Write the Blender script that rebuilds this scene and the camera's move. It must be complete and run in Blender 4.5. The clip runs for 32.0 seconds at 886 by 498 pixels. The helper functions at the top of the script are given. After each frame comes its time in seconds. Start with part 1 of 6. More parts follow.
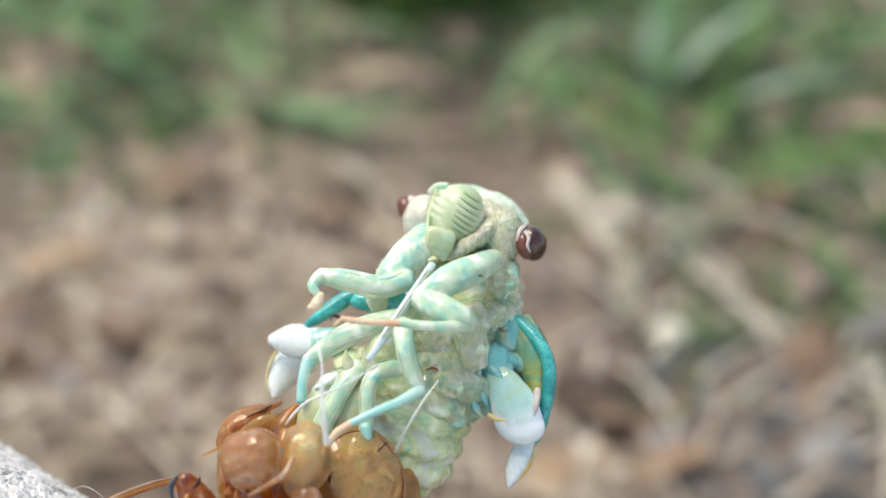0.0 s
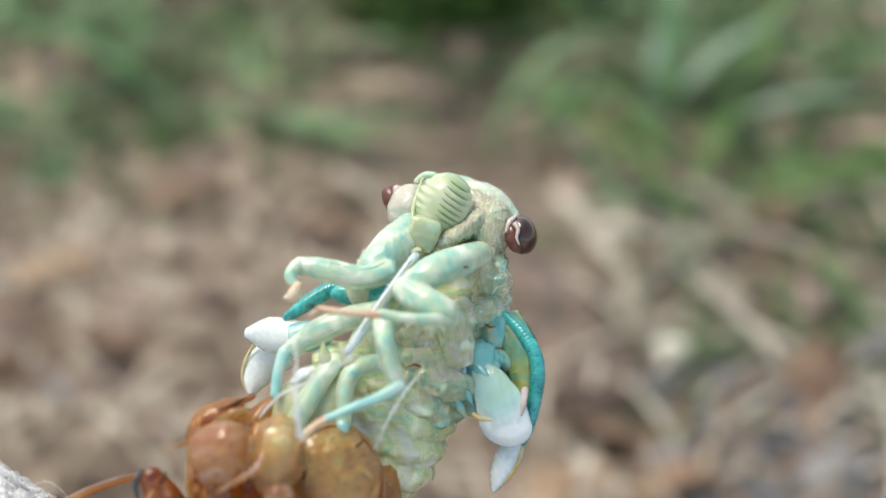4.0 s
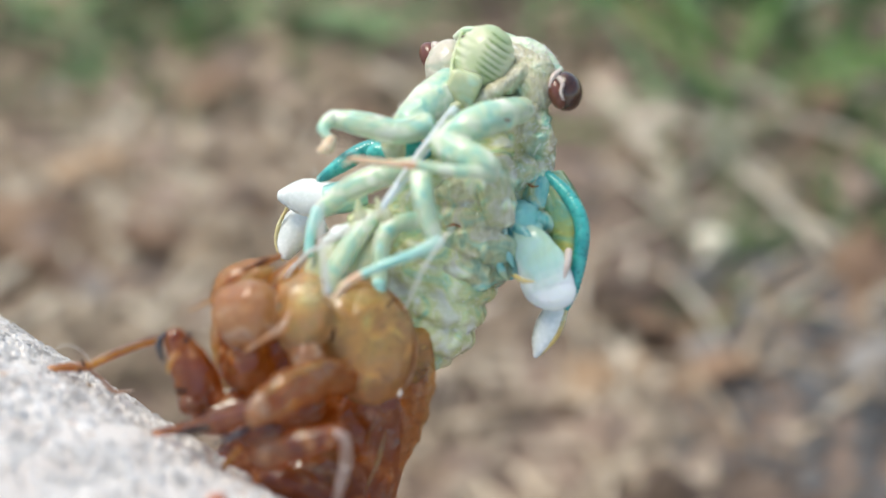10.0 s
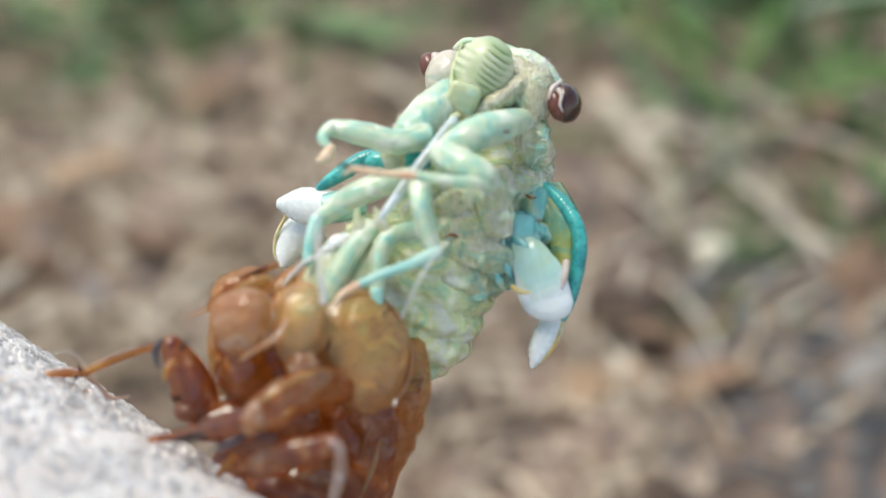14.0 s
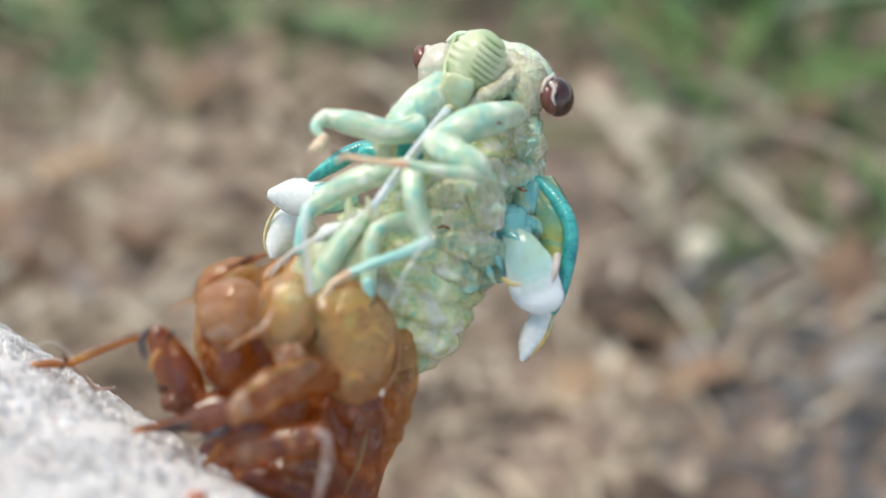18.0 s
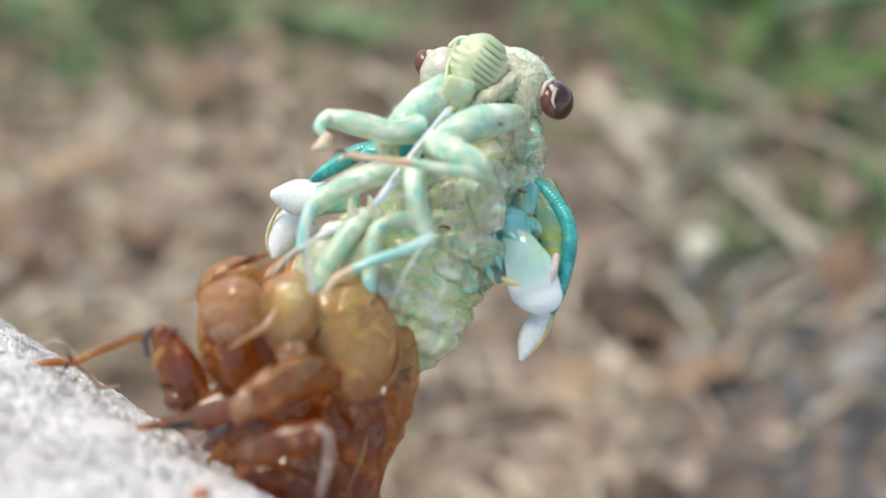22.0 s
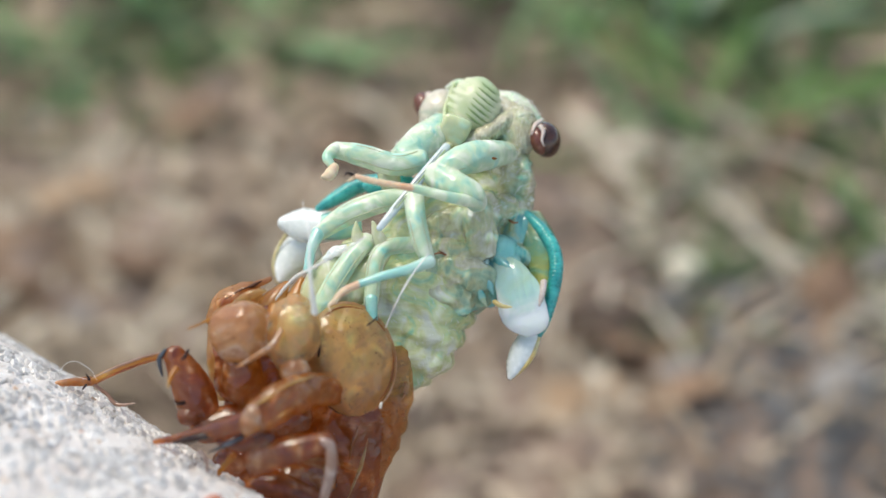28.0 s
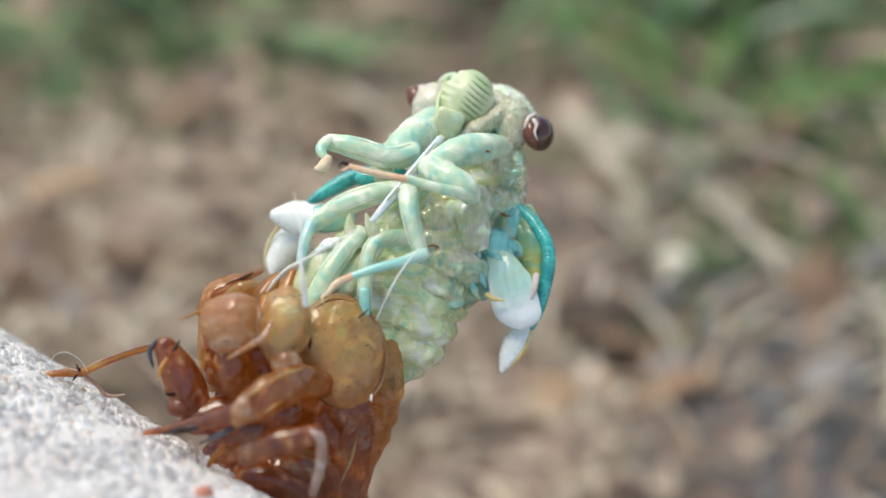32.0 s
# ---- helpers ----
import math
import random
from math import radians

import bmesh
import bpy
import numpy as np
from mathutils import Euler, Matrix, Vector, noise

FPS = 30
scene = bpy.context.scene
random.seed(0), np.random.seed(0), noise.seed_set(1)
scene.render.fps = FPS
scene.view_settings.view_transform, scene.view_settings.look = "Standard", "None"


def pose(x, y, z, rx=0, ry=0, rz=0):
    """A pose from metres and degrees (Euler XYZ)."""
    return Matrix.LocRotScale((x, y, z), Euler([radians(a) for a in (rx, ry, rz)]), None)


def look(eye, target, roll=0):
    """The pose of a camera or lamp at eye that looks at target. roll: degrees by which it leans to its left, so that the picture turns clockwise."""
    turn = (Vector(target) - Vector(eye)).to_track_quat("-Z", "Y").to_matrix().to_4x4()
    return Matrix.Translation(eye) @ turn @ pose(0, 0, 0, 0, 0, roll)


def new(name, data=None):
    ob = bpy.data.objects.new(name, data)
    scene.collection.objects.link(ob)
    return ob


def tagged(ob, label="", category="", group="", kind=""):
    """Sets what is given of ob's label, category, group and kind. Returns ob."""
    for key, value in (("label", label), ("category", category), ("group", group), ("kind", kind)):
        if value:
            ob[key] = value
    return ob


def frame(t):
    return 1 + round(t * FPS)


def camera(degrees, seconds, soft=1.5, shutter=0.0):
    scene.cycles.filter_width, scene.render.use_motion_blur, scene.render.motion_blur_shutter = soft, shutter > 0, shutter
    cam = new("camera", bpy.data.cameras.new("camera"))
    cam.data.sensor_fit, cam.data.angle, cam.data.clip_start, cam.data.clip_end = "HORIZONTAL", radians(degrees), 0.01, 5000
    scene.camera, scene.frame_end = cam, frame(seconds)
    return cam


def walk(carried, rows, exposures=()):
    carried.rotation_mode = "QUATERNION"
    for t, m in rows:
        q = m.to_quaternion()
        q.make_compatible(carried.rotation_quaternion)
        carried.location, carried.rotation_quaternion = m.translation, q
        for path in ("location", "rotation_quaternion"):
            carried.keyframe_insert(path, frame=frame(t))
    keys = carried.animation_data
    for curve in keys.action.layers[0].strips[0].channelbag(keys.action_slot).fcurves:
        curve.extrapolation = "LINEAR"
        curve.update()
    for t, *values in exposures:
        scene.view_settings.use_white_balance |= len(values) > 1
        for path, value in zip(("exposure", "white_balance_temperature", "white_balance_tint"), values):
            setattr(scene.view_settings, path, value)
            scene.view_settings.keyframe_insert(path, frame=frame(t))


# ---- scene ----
from mathutils.bvhtree import BVHTree

cam = camera(40, 32.0)
walk(cam, (
    (0, pose(-0.00225, -0.00418, 0.21971, 58.411, -0.228, -1.597)),
    (0.5, pose(-0.00105, -0.00880, 0.22245, 58.732, -0.349, -1.881)),
    (1, pose(-0.00115, -0.00940, 0.22187, 58.847, -0.343, -1.578)),
    (1.5, pose(-0.00386, -0.01122, 0.22265, 59.707, 0.194, 0.282)),
    (2, pose(-0.00279, -0.01034, 0.22091, 59.435, -0.459, -1.125)),
    (2.5, pose(-0.00275, -0.00686, 0.21856, 58.950, -0.304, -1.078)),
    (3, pose(-0.00136, 0.00068, 0.21398, 58.835, -0.340, -1.159)),
    (3.5, pose(-0.00052, -0.00118, 0.21468, 59.421, -0.752, -1.166)),
    (5.5, pose(-0.00028, -0.00121, 0.21162, 58.378, 0.675, -0.367)),
    (6, pose(-0.00068, -0.00136, 0.21050, 57.110, 0.810, 0.071)),
    (6.5, pose(-0.00053, -0.00110, 0.21072, 56.999, 0.772, 0.034)),
    (7, pose(-0.00181, -0.00143, 0.21023, 56.097, 0.771, 1.202)),
    (7.5, pose(-0.00118, -0.00129, 0.20942, 55.864, 0.828, 1.269)),
    (8, pose(-0.00047, -0.00073, 0.20996, 55.643, 0.747, 0.736)),
    (8.5, pose(-0.00041, -0.00080, 0.20981, 55.764, 0.672, 0.549)),
    (9, pose(0.00050, -0.00008, 0.20959, 55.544, 0.461, -0.091)),
    (9.5, pose(0.00021, 0.00043, 0.20895, 55.681, 0.765, 0.044)),
    (10, pose(0.00009, 0.00063, 0.20816, 55.079, 0.855, 0.082)),
    (10.5, pose(0.00063, 0.00024, 0.20979, 55.574, 0.493, -0.198)),
    (11, pose(0.00040, 0.00023, 0.20905, 55.919, 0.285, -0.084)),
    (11.5, pose(0.00002, 0.00041, 0.20885, 55.707, 0.133, 0.105)),
    (12, pose(0.00016, 0.00015, 0.20880, 55.718, 0.298, 0.071)),
    (12.5, pose(0.00034, 0.00043, 0.20884, 55.650, 0.349, 0.247)),
    (13, pose(0.00005, 0.00022, 0.20894, 55.628, 0.299, 0.330)),
    (13.5, pose(0.00020, 0.00034, 0.20883, 55.337, 0.323, 0.455)),
    (15.5, pose(0.00069, 0.00090, 0.20866, 55.310, 0.601, 0.034)),
    (16, pose(0.00075, 0.00080, 0.20900, 55.871, 0.308, -0.231)),
    (16.5, pose(0.00080, 0.00092, 0.20744, 55.407, 0.322, -0.258)),
    (17, pose(0.00009, 0.00082, 0.20778, 55.238, 0.418, -0.261)),
    (17.5, pose(0.00065, 0.00110, 0.20746, 54.909, 0.414, -0.348)),
    (18, pose(0.00056, 0.00037, 0.20806, 55.244, 0.051, 0.064)),
    (18.5, pose(0.00068, 0.00017, 0.20875, 55.224, 0.532, -0.025)),
    (19, pose(0.00066, 0.00015, 0.20876, 55.180, 0.458, 0.001)),
    (19.5, pose(0.00020, -0.00018, 0.20857, 55.178, 0.237, 0.155)),
    (20, pose(0.00000, 0.00002, 0.20899, 55.000, 0.000, 0.000)),
    (20.5, pose(0.00021, 0.00007, 0.20829, 55.123, 0.291, 0.029)),
    (21, pose(0.00043, 0.00023, 0.20872, 55.052, 0.363, 0.032)),
    (21.5, pose(0.00093, 0.00060, 0.20873, 55.088, 0.271, -0.025)),
    (22, pose(0.00064, -0.00041, 0.20864, 55.179, 0.177, 0.057)),
    (22.5, pose(-0.00262, -0.00852, 0.21368, 55.879, 0.317, 1.054)),
    (23, pose(-0.00135, -0.00930, 0.21392, 55.668, 0.192, 0.837)),
    (23.5, pose(-0.00188, -0.00889, 0.21486, 56.696, 0.006, 0.059)),
    (24, pose(-0.00136, -0.00852, 0.21460, 57.473, -0.288, -0.491)),
    (24.5, pose(-0.00027, -0.00783, 0.21408, 57.292, -0.084, -0.843)),
    (25, pose(-0.00025, -0.00772, 0.21372, 56.924, 0.161, -0.809)),
    (25.5, pose(-0.00036, -0.00768, 0.21374, 56.913, 0.217, -0.678)),
    (27.5, pose(0.00027, -0.00726, 0.21363, 56.494, 0.313, -0.722)),
    (28, pose(0.00042, -0.00682, 0.21315, 56.283, 0.355, -0.718)),
    (28.5, pose(0.00050, -0.00670, 0.21294, 56.146, 0.375, -0.621)),
    (29, pose(0.00027, -0.00665, 0.21307, 56.087, 0.452, -0.699)),
    (29.5, pose(0.00042, -0.00629, 0.21291, 56.210, 0.408, -0.759)),
    (30, pose(0.00070, -0.00672, 0.21293, 55.933, 0.271, -0.851)),
    (30.5, pose(0.00046, -0.00703, 0.21333, 55.968, -0.066, -0.915)),
    (31, pose(0.00018, -0.00700, 0.21316, 56.027, -0.111, -0.869)),
    (31.5, pose(0.00026, -0.00700, 0.21314, 56.078, -0.113, -0.810)),
    (32, pose(0.00043, -0.00689, 0.21307, 56.006, -0.160, -0.848)),
), ((0, 1.16, 7400, 7), (2, 1.13, 7400, 7), (3, 1.03, 7400, 7), (6, 1.02, 7400, 7), (9, 1.06, 7400, 7), (12, 1.01, 7400, 7), (13, 1.01, 7400, 7), (18, 1.02, 7400, 7), (20, 1.05, 7400, 7), (22.2, 1.06, 7400, 7), (23, 0.96, 7400, 7), (25.5, 0.92, 7400, 7), (28, 0.96, 7400, 7), (32, 0.96, 7400, 7)))

# ---- light ----
cam.data.dof.use_dof = True
cam.data.dof.focus_distance = 0.108
cam.data.dof.aperture_fstop = 12.5

world = bpy.data.worlds.new("sky")
scene.world = world
world.use_nodes = True
wn = world.node_tree.nodes
sky = wn.new("ShaderNodeTexSky")
sky.sky_type, sky.sun_disc = "NISHITA", False
sky.sun_elevation, sky.sun_rotation = radians(58), radians(-35)
world.node_tree.links.new(sky.outputs[0], wn["Background"].inputs[0])
wn["Background"].inputs[1].default_value = 0.12

sun_data = bpy.data.lights.new("sun", "SUN")
sun_data.energy, sun_data.angle, sun_data.color = 1.4, radians(28), (1.0, 0.97, 0.92)
sun = new("sun", sun_data)
sun.matrix_world = look((-0.55, 0.1, 1.6), (0, 0, 0))


# ---- materials ----
def material(name, a, b, rough=0.5, scale=400.0, fine=2500.0, bump=0.2, depth=0.0002, sss=0.0, radius=(1, 1, 1),
             reach=0.001, coat=0.0, spots=None, spot_size=900.0, spot_share=0.35, vary=0.0, translucent=0.0, spec=0.5, glass=0.0, soft=0.14, drift=0.0, grainy=0.45):
    """Two base colours in soft patches, fine grain over them, optional spots of a third colour, relief and gloss."""
    m = bpy.data.materials.new(name)
    m.use_nodes = True
    nt = m.node_tree
    n, ln = nt.nodes, nt.links
    p = n["Principled BSDF"]
    co = n.new("ShaderNodeTexCoord")
    big = n.new("ShaderNodeTexNoise")
    big.inputs["Scale"].default_value, big.inputs["Detail"].default_value = scale, 4
    big.inputs["Distortion"].default_value = drift
    ln.new(co.outputs["Object"], big.inputs["Vector"])
    small = n.new("ShaderNodeTexNoise")
    small.inputs["Scale"].default_value, small.inputs["Detail"].default_value = fine, 5
    ln.new(co.outputs["Object"], small.inputs["Vector"])
    ramp = n.new("ShaderNodeValToRGB")
    ramp.color_ramp.elements[0].position, ramp.color_ramp.elements[1].position = 0.5 - soft, 0.5 + soft
    ramp.color_ramp.elements[0].color, ramp.color_ramp.elements[1].color = (*a, 1), (*b, 1)
    ln.new(big.outputs["Fac"], ramp.inputs["Fac"])
    grain = n.new("ShaderNodeMix")
    grain.data_type, grain.blend_type = "RGBA", "OVERLAY"
    grain.inputs["Factor"].default_value = grainy
    ln.new(ramp.outputs["Color"], grain.inputs["A"])
    ln.new(small.outputs["Fac"], grain.inputs["B"])
    out = grain.outputs["Result"]
    if spots:
        vor = n.new("ShaderNodeTexVoronoi")
        vor.inputs["Scale"].default_value = spot_size
        ln.new(co.outputs["Object"], vor.inputs["Vector"])
        cut = n.new("ShaderNodeMapRange")
        cut.inputs["From Min"].default_value, cut.inputs["From Max"].default_value = spot_share, spot_share - 0.15
        ln.new(vor.outputs["Distance"], cut.inputs["Value"])
        mix = n.new("ShaderNodeMix")
        mix.data_type = "RGBA"
        mix.inputs["B"].default_value = (*spots, 1)
        ln.new(cut.outputs["Result"], mix.inputs["Factor"])
        ln.new(out, mix.inputs["A"])
        out = mix.outputs["Result"]
    if vary:
        info = n.new("ShaderNodeNewGeometry")
        hsv = n.new("ShaderNodeHueSaturation")
        span = n.new("ShaderNodeMapRange")
        span.inputs["To Min"].default_value, span.inputs["To Max"].default_value = 1 - vary, 1 + vary
        ln.new(info.outputs["Random Per Island"], span.inputs["Value"])
        ln.new(span.outputs["Result"], hsv.inputs["Value"])
        ln.new(out, hsv.inputs["Color"])
        out = hsv.outputs["Color"]
    ln.new(out, p.inputs["Base Color"])
    rr = n.new("ShaderNodeMapRange")
    rr.inputs["To Min"].default_value, rr.inputs["To Max"].default_value = max(0.03, rough - 0.12), min(1, rough + 0.12)
    ln.new(small.outputs["Fac"], rr.inputs["Value"])
    ln.new(rr.outputs["Result"], p.inputs["Roughness"])
    p.inputs["Specular IOR Level"].default_value = spec
    if bump:
        bp = n.new("ShaderNodeBump")
        bp.inputs["Strength"].default_value, bp.inputs["Distance"].default_value = bump, depth
        ln.new(small.outputs["Fac"], bp.inputs["Height"])
        ln.new(bp.outputs["Normal"], p.inputs["Normal"])
    if sss:
        p.inputs["Subsurface Weight"].default_value = sss
        p.inputs["Subsurface Radius"].default_value = radius
        p.inputs["Subsurface Scale"].default_value = reach
    if coat:
        p.inputs["Coat Weight"].default_value, p.inputs["Coat Roughness"].default_value = coat, 0.12
    if glass:
        p.inputs["Transmission Weight"].default_value = glass
    if translucent:
        tr = n.new("ShaderNodeBsdfTranslucent")
        ln.new(out, tr.inputs["Color"])
        mx = n.new("ShaderNodeMixShader")
        mx.inputs["Fac"].default_value = translucent
        ln.new(p.outputs[0], mx.inputs[1])
        ln.new(tr.outputs[0], mx.inputs[2])
        ln.new(mx.outputs[0], n["Material Output"].inputs[0])
    return m


def flesh(name, stops, crease_colour, scale=330.0, drift=1.2, fold=900.0, depth=0.0003, strength=0.5, rough=0.27, sss=0.35, reach=0.0008,
          coat=0.4, crease_share=0.5, tint=None, clear=0.0, glow=0.0, sheen=0.1, strand=None, speck=None, grade=None):
    """Moist cuticle or thin horn: colours in drifting patches, crumpled folds with tint and shade painted into the
    creases, fine relief, gloss;
    with a tint it also lets light glow through; strand stretches fine pleats, speck adds granules, grade runs the
    colours along the body."""
    m = bpy.data.materials.new(name)
    m.use_nodes = True
    nt = m.node_tree
    n, ln = nt.nodes, nt.links
    p = n["Principled BSDF"]
    co = n.new("ShaderNodeTexCoord")
    big = n.new("ShaderNodeTexNoise")
    big.inputs["Scale"].default_value, big.inputs["Detail"].default_value, big.inputs["Distortion"].default_value = scale, 5, drift
    ln.new(co.outputs["Object"], big.inputs["Vector"])
    ramp = n.new("ShaderNodeValToRGB")
    while len(ramp.color_ramp.elements) < len(stops):
        ramp.color_ramp.elements.new(0.5)
    for e, (q, c) in zip(ramp.color_ramp.elements, stops):
        e.position, e.color = (q if grade else 0.5 + (q - 0.5) * 0.68), (*c, 1)
    if grade:
        xyz, run, add = n.new("ShaderNodeSeparateXYZ"), n.new("ShaderNodeMapRange"), n.new("ShaderNodeMath")
        ln.new(co.outputs["Object"], xyz.inputs[0])
        ln.new(xyz.outputs["Y"], run.inputs["Value"])
        run.inputs["From Min"].default_value, run.inputs["From Max"].default_value = grade
        run.inputs["To Min"].default_value, run.inputs["To Max"].default_value = -0.45, 0.45
        ln.new(run.outputs["Result"], add.inputs[0])
        ln.new(big.outputs["Fac"], add.inputs[1])
        ln.new(add.outputs[0], ramp.inputs["Fac"])
    else:
        ln.new(big.outputs["Fac"], ramp.inputs["Fac"])
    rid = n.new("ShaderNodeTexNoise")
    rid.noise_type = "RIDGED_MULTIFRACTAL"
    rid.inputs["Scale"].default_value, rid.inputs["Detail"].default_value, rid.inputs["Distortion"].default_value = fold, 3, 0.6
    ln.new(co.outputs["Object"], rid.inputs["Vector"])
    # valleys of the folds are coloured darker, so part of their shade is painted
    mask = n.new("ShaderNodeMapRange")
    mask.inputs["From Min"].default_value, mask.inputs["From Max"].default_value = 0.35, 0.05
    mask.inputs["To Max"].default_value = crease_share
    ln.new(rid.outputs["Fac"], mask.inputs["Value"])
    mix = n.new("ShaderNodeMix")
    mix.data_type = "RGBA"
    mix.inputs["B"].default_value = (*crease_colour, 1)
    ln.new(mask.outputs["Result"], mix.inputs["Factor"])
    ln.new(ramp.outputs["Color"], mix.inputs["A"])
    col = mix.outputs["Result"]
    if speck:
        cell, cut, dot = n.new("ShaderNodeTexNoise"), n.new("ShaderNodeMapRange"), n.new("ShaderNodeMix")
        cell.inputs["Scale"].default_value, cell.inputs["Detail"].default_value = speck[1], 2
        ln.new(co.outputs["Object"], cell.inputs["Vector"])
        cut.inputs["From Min"].default_value, cut.inputs["From Max"].default_value, cut.inputs["To Max"].default_value = 0.54, 0.64, speck[2]
        ln.new(cell.outputs["Fac"], cut.inputs["Value"])
        dot.data_type = "RGBA"
        dot.inputs["B"].default_value = (*speck[0], 1)
        ln.new(cut.outputs["Result"], dot.inputs["Factor"])
        ln.new(col, dot.inputs["A"])
        col = dot.outputs["Result"]
    pleat = None
    if strand:
        mp, pleat, over = n.new("ShaderNodeMapping"), n.new("ShaderNodeTexNoise"), n.new("ShaderNodeMix")
        mp.inputs["Scale"].default_value = strand
        ln.new(co.outputs["Object"], mp.inputs["Vector"])
        pleat.inputs["Scale"].default_value, pleat.inputs["Detail"].default_value, pleat.inputs["Distortion"].default_value = 1.0, 3, 0.8
        ln.new(mp.outputs["Vector"], pleat.inputs["Vector"])
        over.data_type, over.blend_type = "RGBA", "OVERLAY"
        over.inputs["Factor"].default_value = 0.5
        ln.new(col, over.inputs["A"])
        ln.new(pleat.outputs["Fac"], over.inputs["B"])
        col = over.outputs["Result"]
    ln.new(col, p.inputs["Base Color"])
    small = n.new("ShaderNodeTexNoise")
    small.inputs["Scale"].default_value, small.inputs["Detail"].default_value = 3200, 4
    ln.new(co.outputs["Object"], small.inputs["Vector"])
    b1, b2 = n.new("ShaderNodeBump"), n.new("ShaderNodeBump")
    b1.inputs["Strength"].default_value, b1.inputs["Distance"].default_value = strength, depth
    b2.inputs["Strength"].default_value, b2.inputs["Distance"].default_value = (0.5 if tint else 0.22), 0.00012
    ln.new(rid.outputs["Fac"], b1.inputs["Height"])
    ln.new(small.outputs["Fac"], b2.inputs["Height"])
    ln.new(b1.outputs["Normal"], b2.inputs["Normal"])
    if pleat:
        b3 = n.new("ShaderNodeBump")
        b3.inputs["Strength"].default_value, b3.inputs["Distance"].default_value = 0.8, 0.00035
        ln.new(pleat.outputs["Fac"], b3.inputs["Height"])
        ln.new(b2.outputs["Normal"], b3.inputs["Normal"])
        b2 = b3
    ln.new(b2.outputs["Normal"], p.inputs["Normal"])
    rr = n.new("ShaderNodeMapRange")
    rr.inputs["To Min"].default_value, rr.inputs["To Max"].default_value = max(0.05, rough - 0.1), rough + 0.15
    ln.new(big.outputs["Fac"], rr.inputs["Value"])
    ln.new(rr.outputs["Result"], p.inputs["Roughness"])
    p.inputs["Coat Weight"].default_value, p.inputs["Coat Roughness"].default_value = coat, sheen
    if sss:
        p.inputs["Subsurface Weight"].default_value = sss
        p.inputs["Subsurface Radius"].default_value = (0.9, 1.0, 0.7)
        p.inputs["Subsurface Scale"].default_value = reach
    if tint:
        p.inputs["Coat IOR"].default_value = 1.9
        tr, cl = n.new("ShaderNodeBsdfTranslucent"), n.new("ShaderNodeBsdfTransparent")
        both = n.new("ShaderNodeMix")
        both.data_type, both.blend_type = "RGBA", "MIX"
        both.inputs["Factor"].default_value = 0.45
        both.inputs["A"].default_value = (*tint, 1)
        ln.new(col, both.inputs["B"])
        ln.new(both.outputs["Result"], tr.inputs["Color"])
        cl.inputs["Color"].default_value = (*tint, 1)
        one, two = n.new("ShaderNodeMixShader"), n.new("ShaderNodeMixShader")
        one.inputs["Fac"].default_value = glow
        span = n.new("ShaderNodeMapRange")
        span.inputs["From Min"].default_value, span.inputs["From Max"].default_value = 0.3, 0.7
        span.inputs["To Min"].default_value, span.inputs["To Max"].default_value = clear * 0.4, clear * 1.6
        ln.new(big.outputs["Fac"], span.inputs["Value"])
        ln.new(span.outputs["Result"], two.inputs["Fac"])
        ln.new(p.outputs[0], one.inputs[1])
        ln.new(tr.outputs[0], one.inputs[2])
        ln.new(one.outputs[0], two.inputs[1])
        ln.new(cl.outputs[0], two.inputs[2])
        ln.new(two.outputs[0], n["Material Output"].inputs[0])
    return m


SOFT = (0.9, 1.0, 0.7)
MINT = flesh("mint_cuticle", ((0.24, (0.22, 0.60, 0.55)), (0.38, (0.45, 0.72, 0.60)), (0.50, (0.62, 0.77, 0.56)), (0.64, (0.86, 0.90, 0.78))), (0.38, 0.48, 0.28), 300, 1.4, 520, 0.0003, 0.5, 0.30, 0.45, 0.0012, 0.25, 0.4, sheen=0.16)
CREAM = flesh("cream_cuticle", ((0.30, (0.46, 0.62, 0.46)), (0.48, (0.64, 0.69, 0.46)), (0.66, (0.79, 0.80, 0.66))), (0.48, 0.46, 0.20), 420, 1.0, 900, 0.0002, 0.45, 0.22, 0.4, 0.0009, 0.5, 0.45)
PLATE = flesh("pale_plate", ((0.27, (0.10, 0.52, 0.46)), (0.41, (0.44, 0.75, 0.56)), (0.53, (0.77, 0.84, 0.52)), (0.68, (0.92, 0.94, 0.84))), (0.32, 0.25, 0.09), 300, 1.5, 520, 0.0006, 1.0, 0.16, 0.2, 0.0006, 0.9, 0.6, strand=(1500, 400, 1100))
FACE = flesh("face_cuticle", ((0.30, (0.42, 0.54, 0.31)), (0.50, (0.54, 0.61, 0.37)), (0.68, (0.68, 0.70, 0.52))), (0.44, 0.50, 0.26), 330, 0.8, 700, 0.0001, 0.25, 0.32, 0.35, 0.0009, 0.25, 0.3)
CHEEK = flesh("cheek_cuticle", ((0.28, (0.36, 0.54, 0.43)), (0.42, (0.53, 0.59, 0.41)), (0.56, (0.66, 0.62, 0.44)), (0.70, (0.78, 0.77, 0.67))), (0.38, 0.33, 0.16), 360, 1.2, 1000, 0.0004, 0.6, 0.26, 0.2, 0.0005, 0.4, 0.45, strand=(3600, 800, 2000))
PINKCHEEK = flesh("pink_cheek", ((0.30, (0.48, 0.54, 0.44)), (0.46, (0.62, 0.60, 0.48)), (0.62, (0.72, 0.66, 0.56))), (0.44, 0.38, 0.28), 420, 1.2, 1000, 0.0002, 0.4, 0.3, 0.3, 0.0007, 0.3, 0.35)
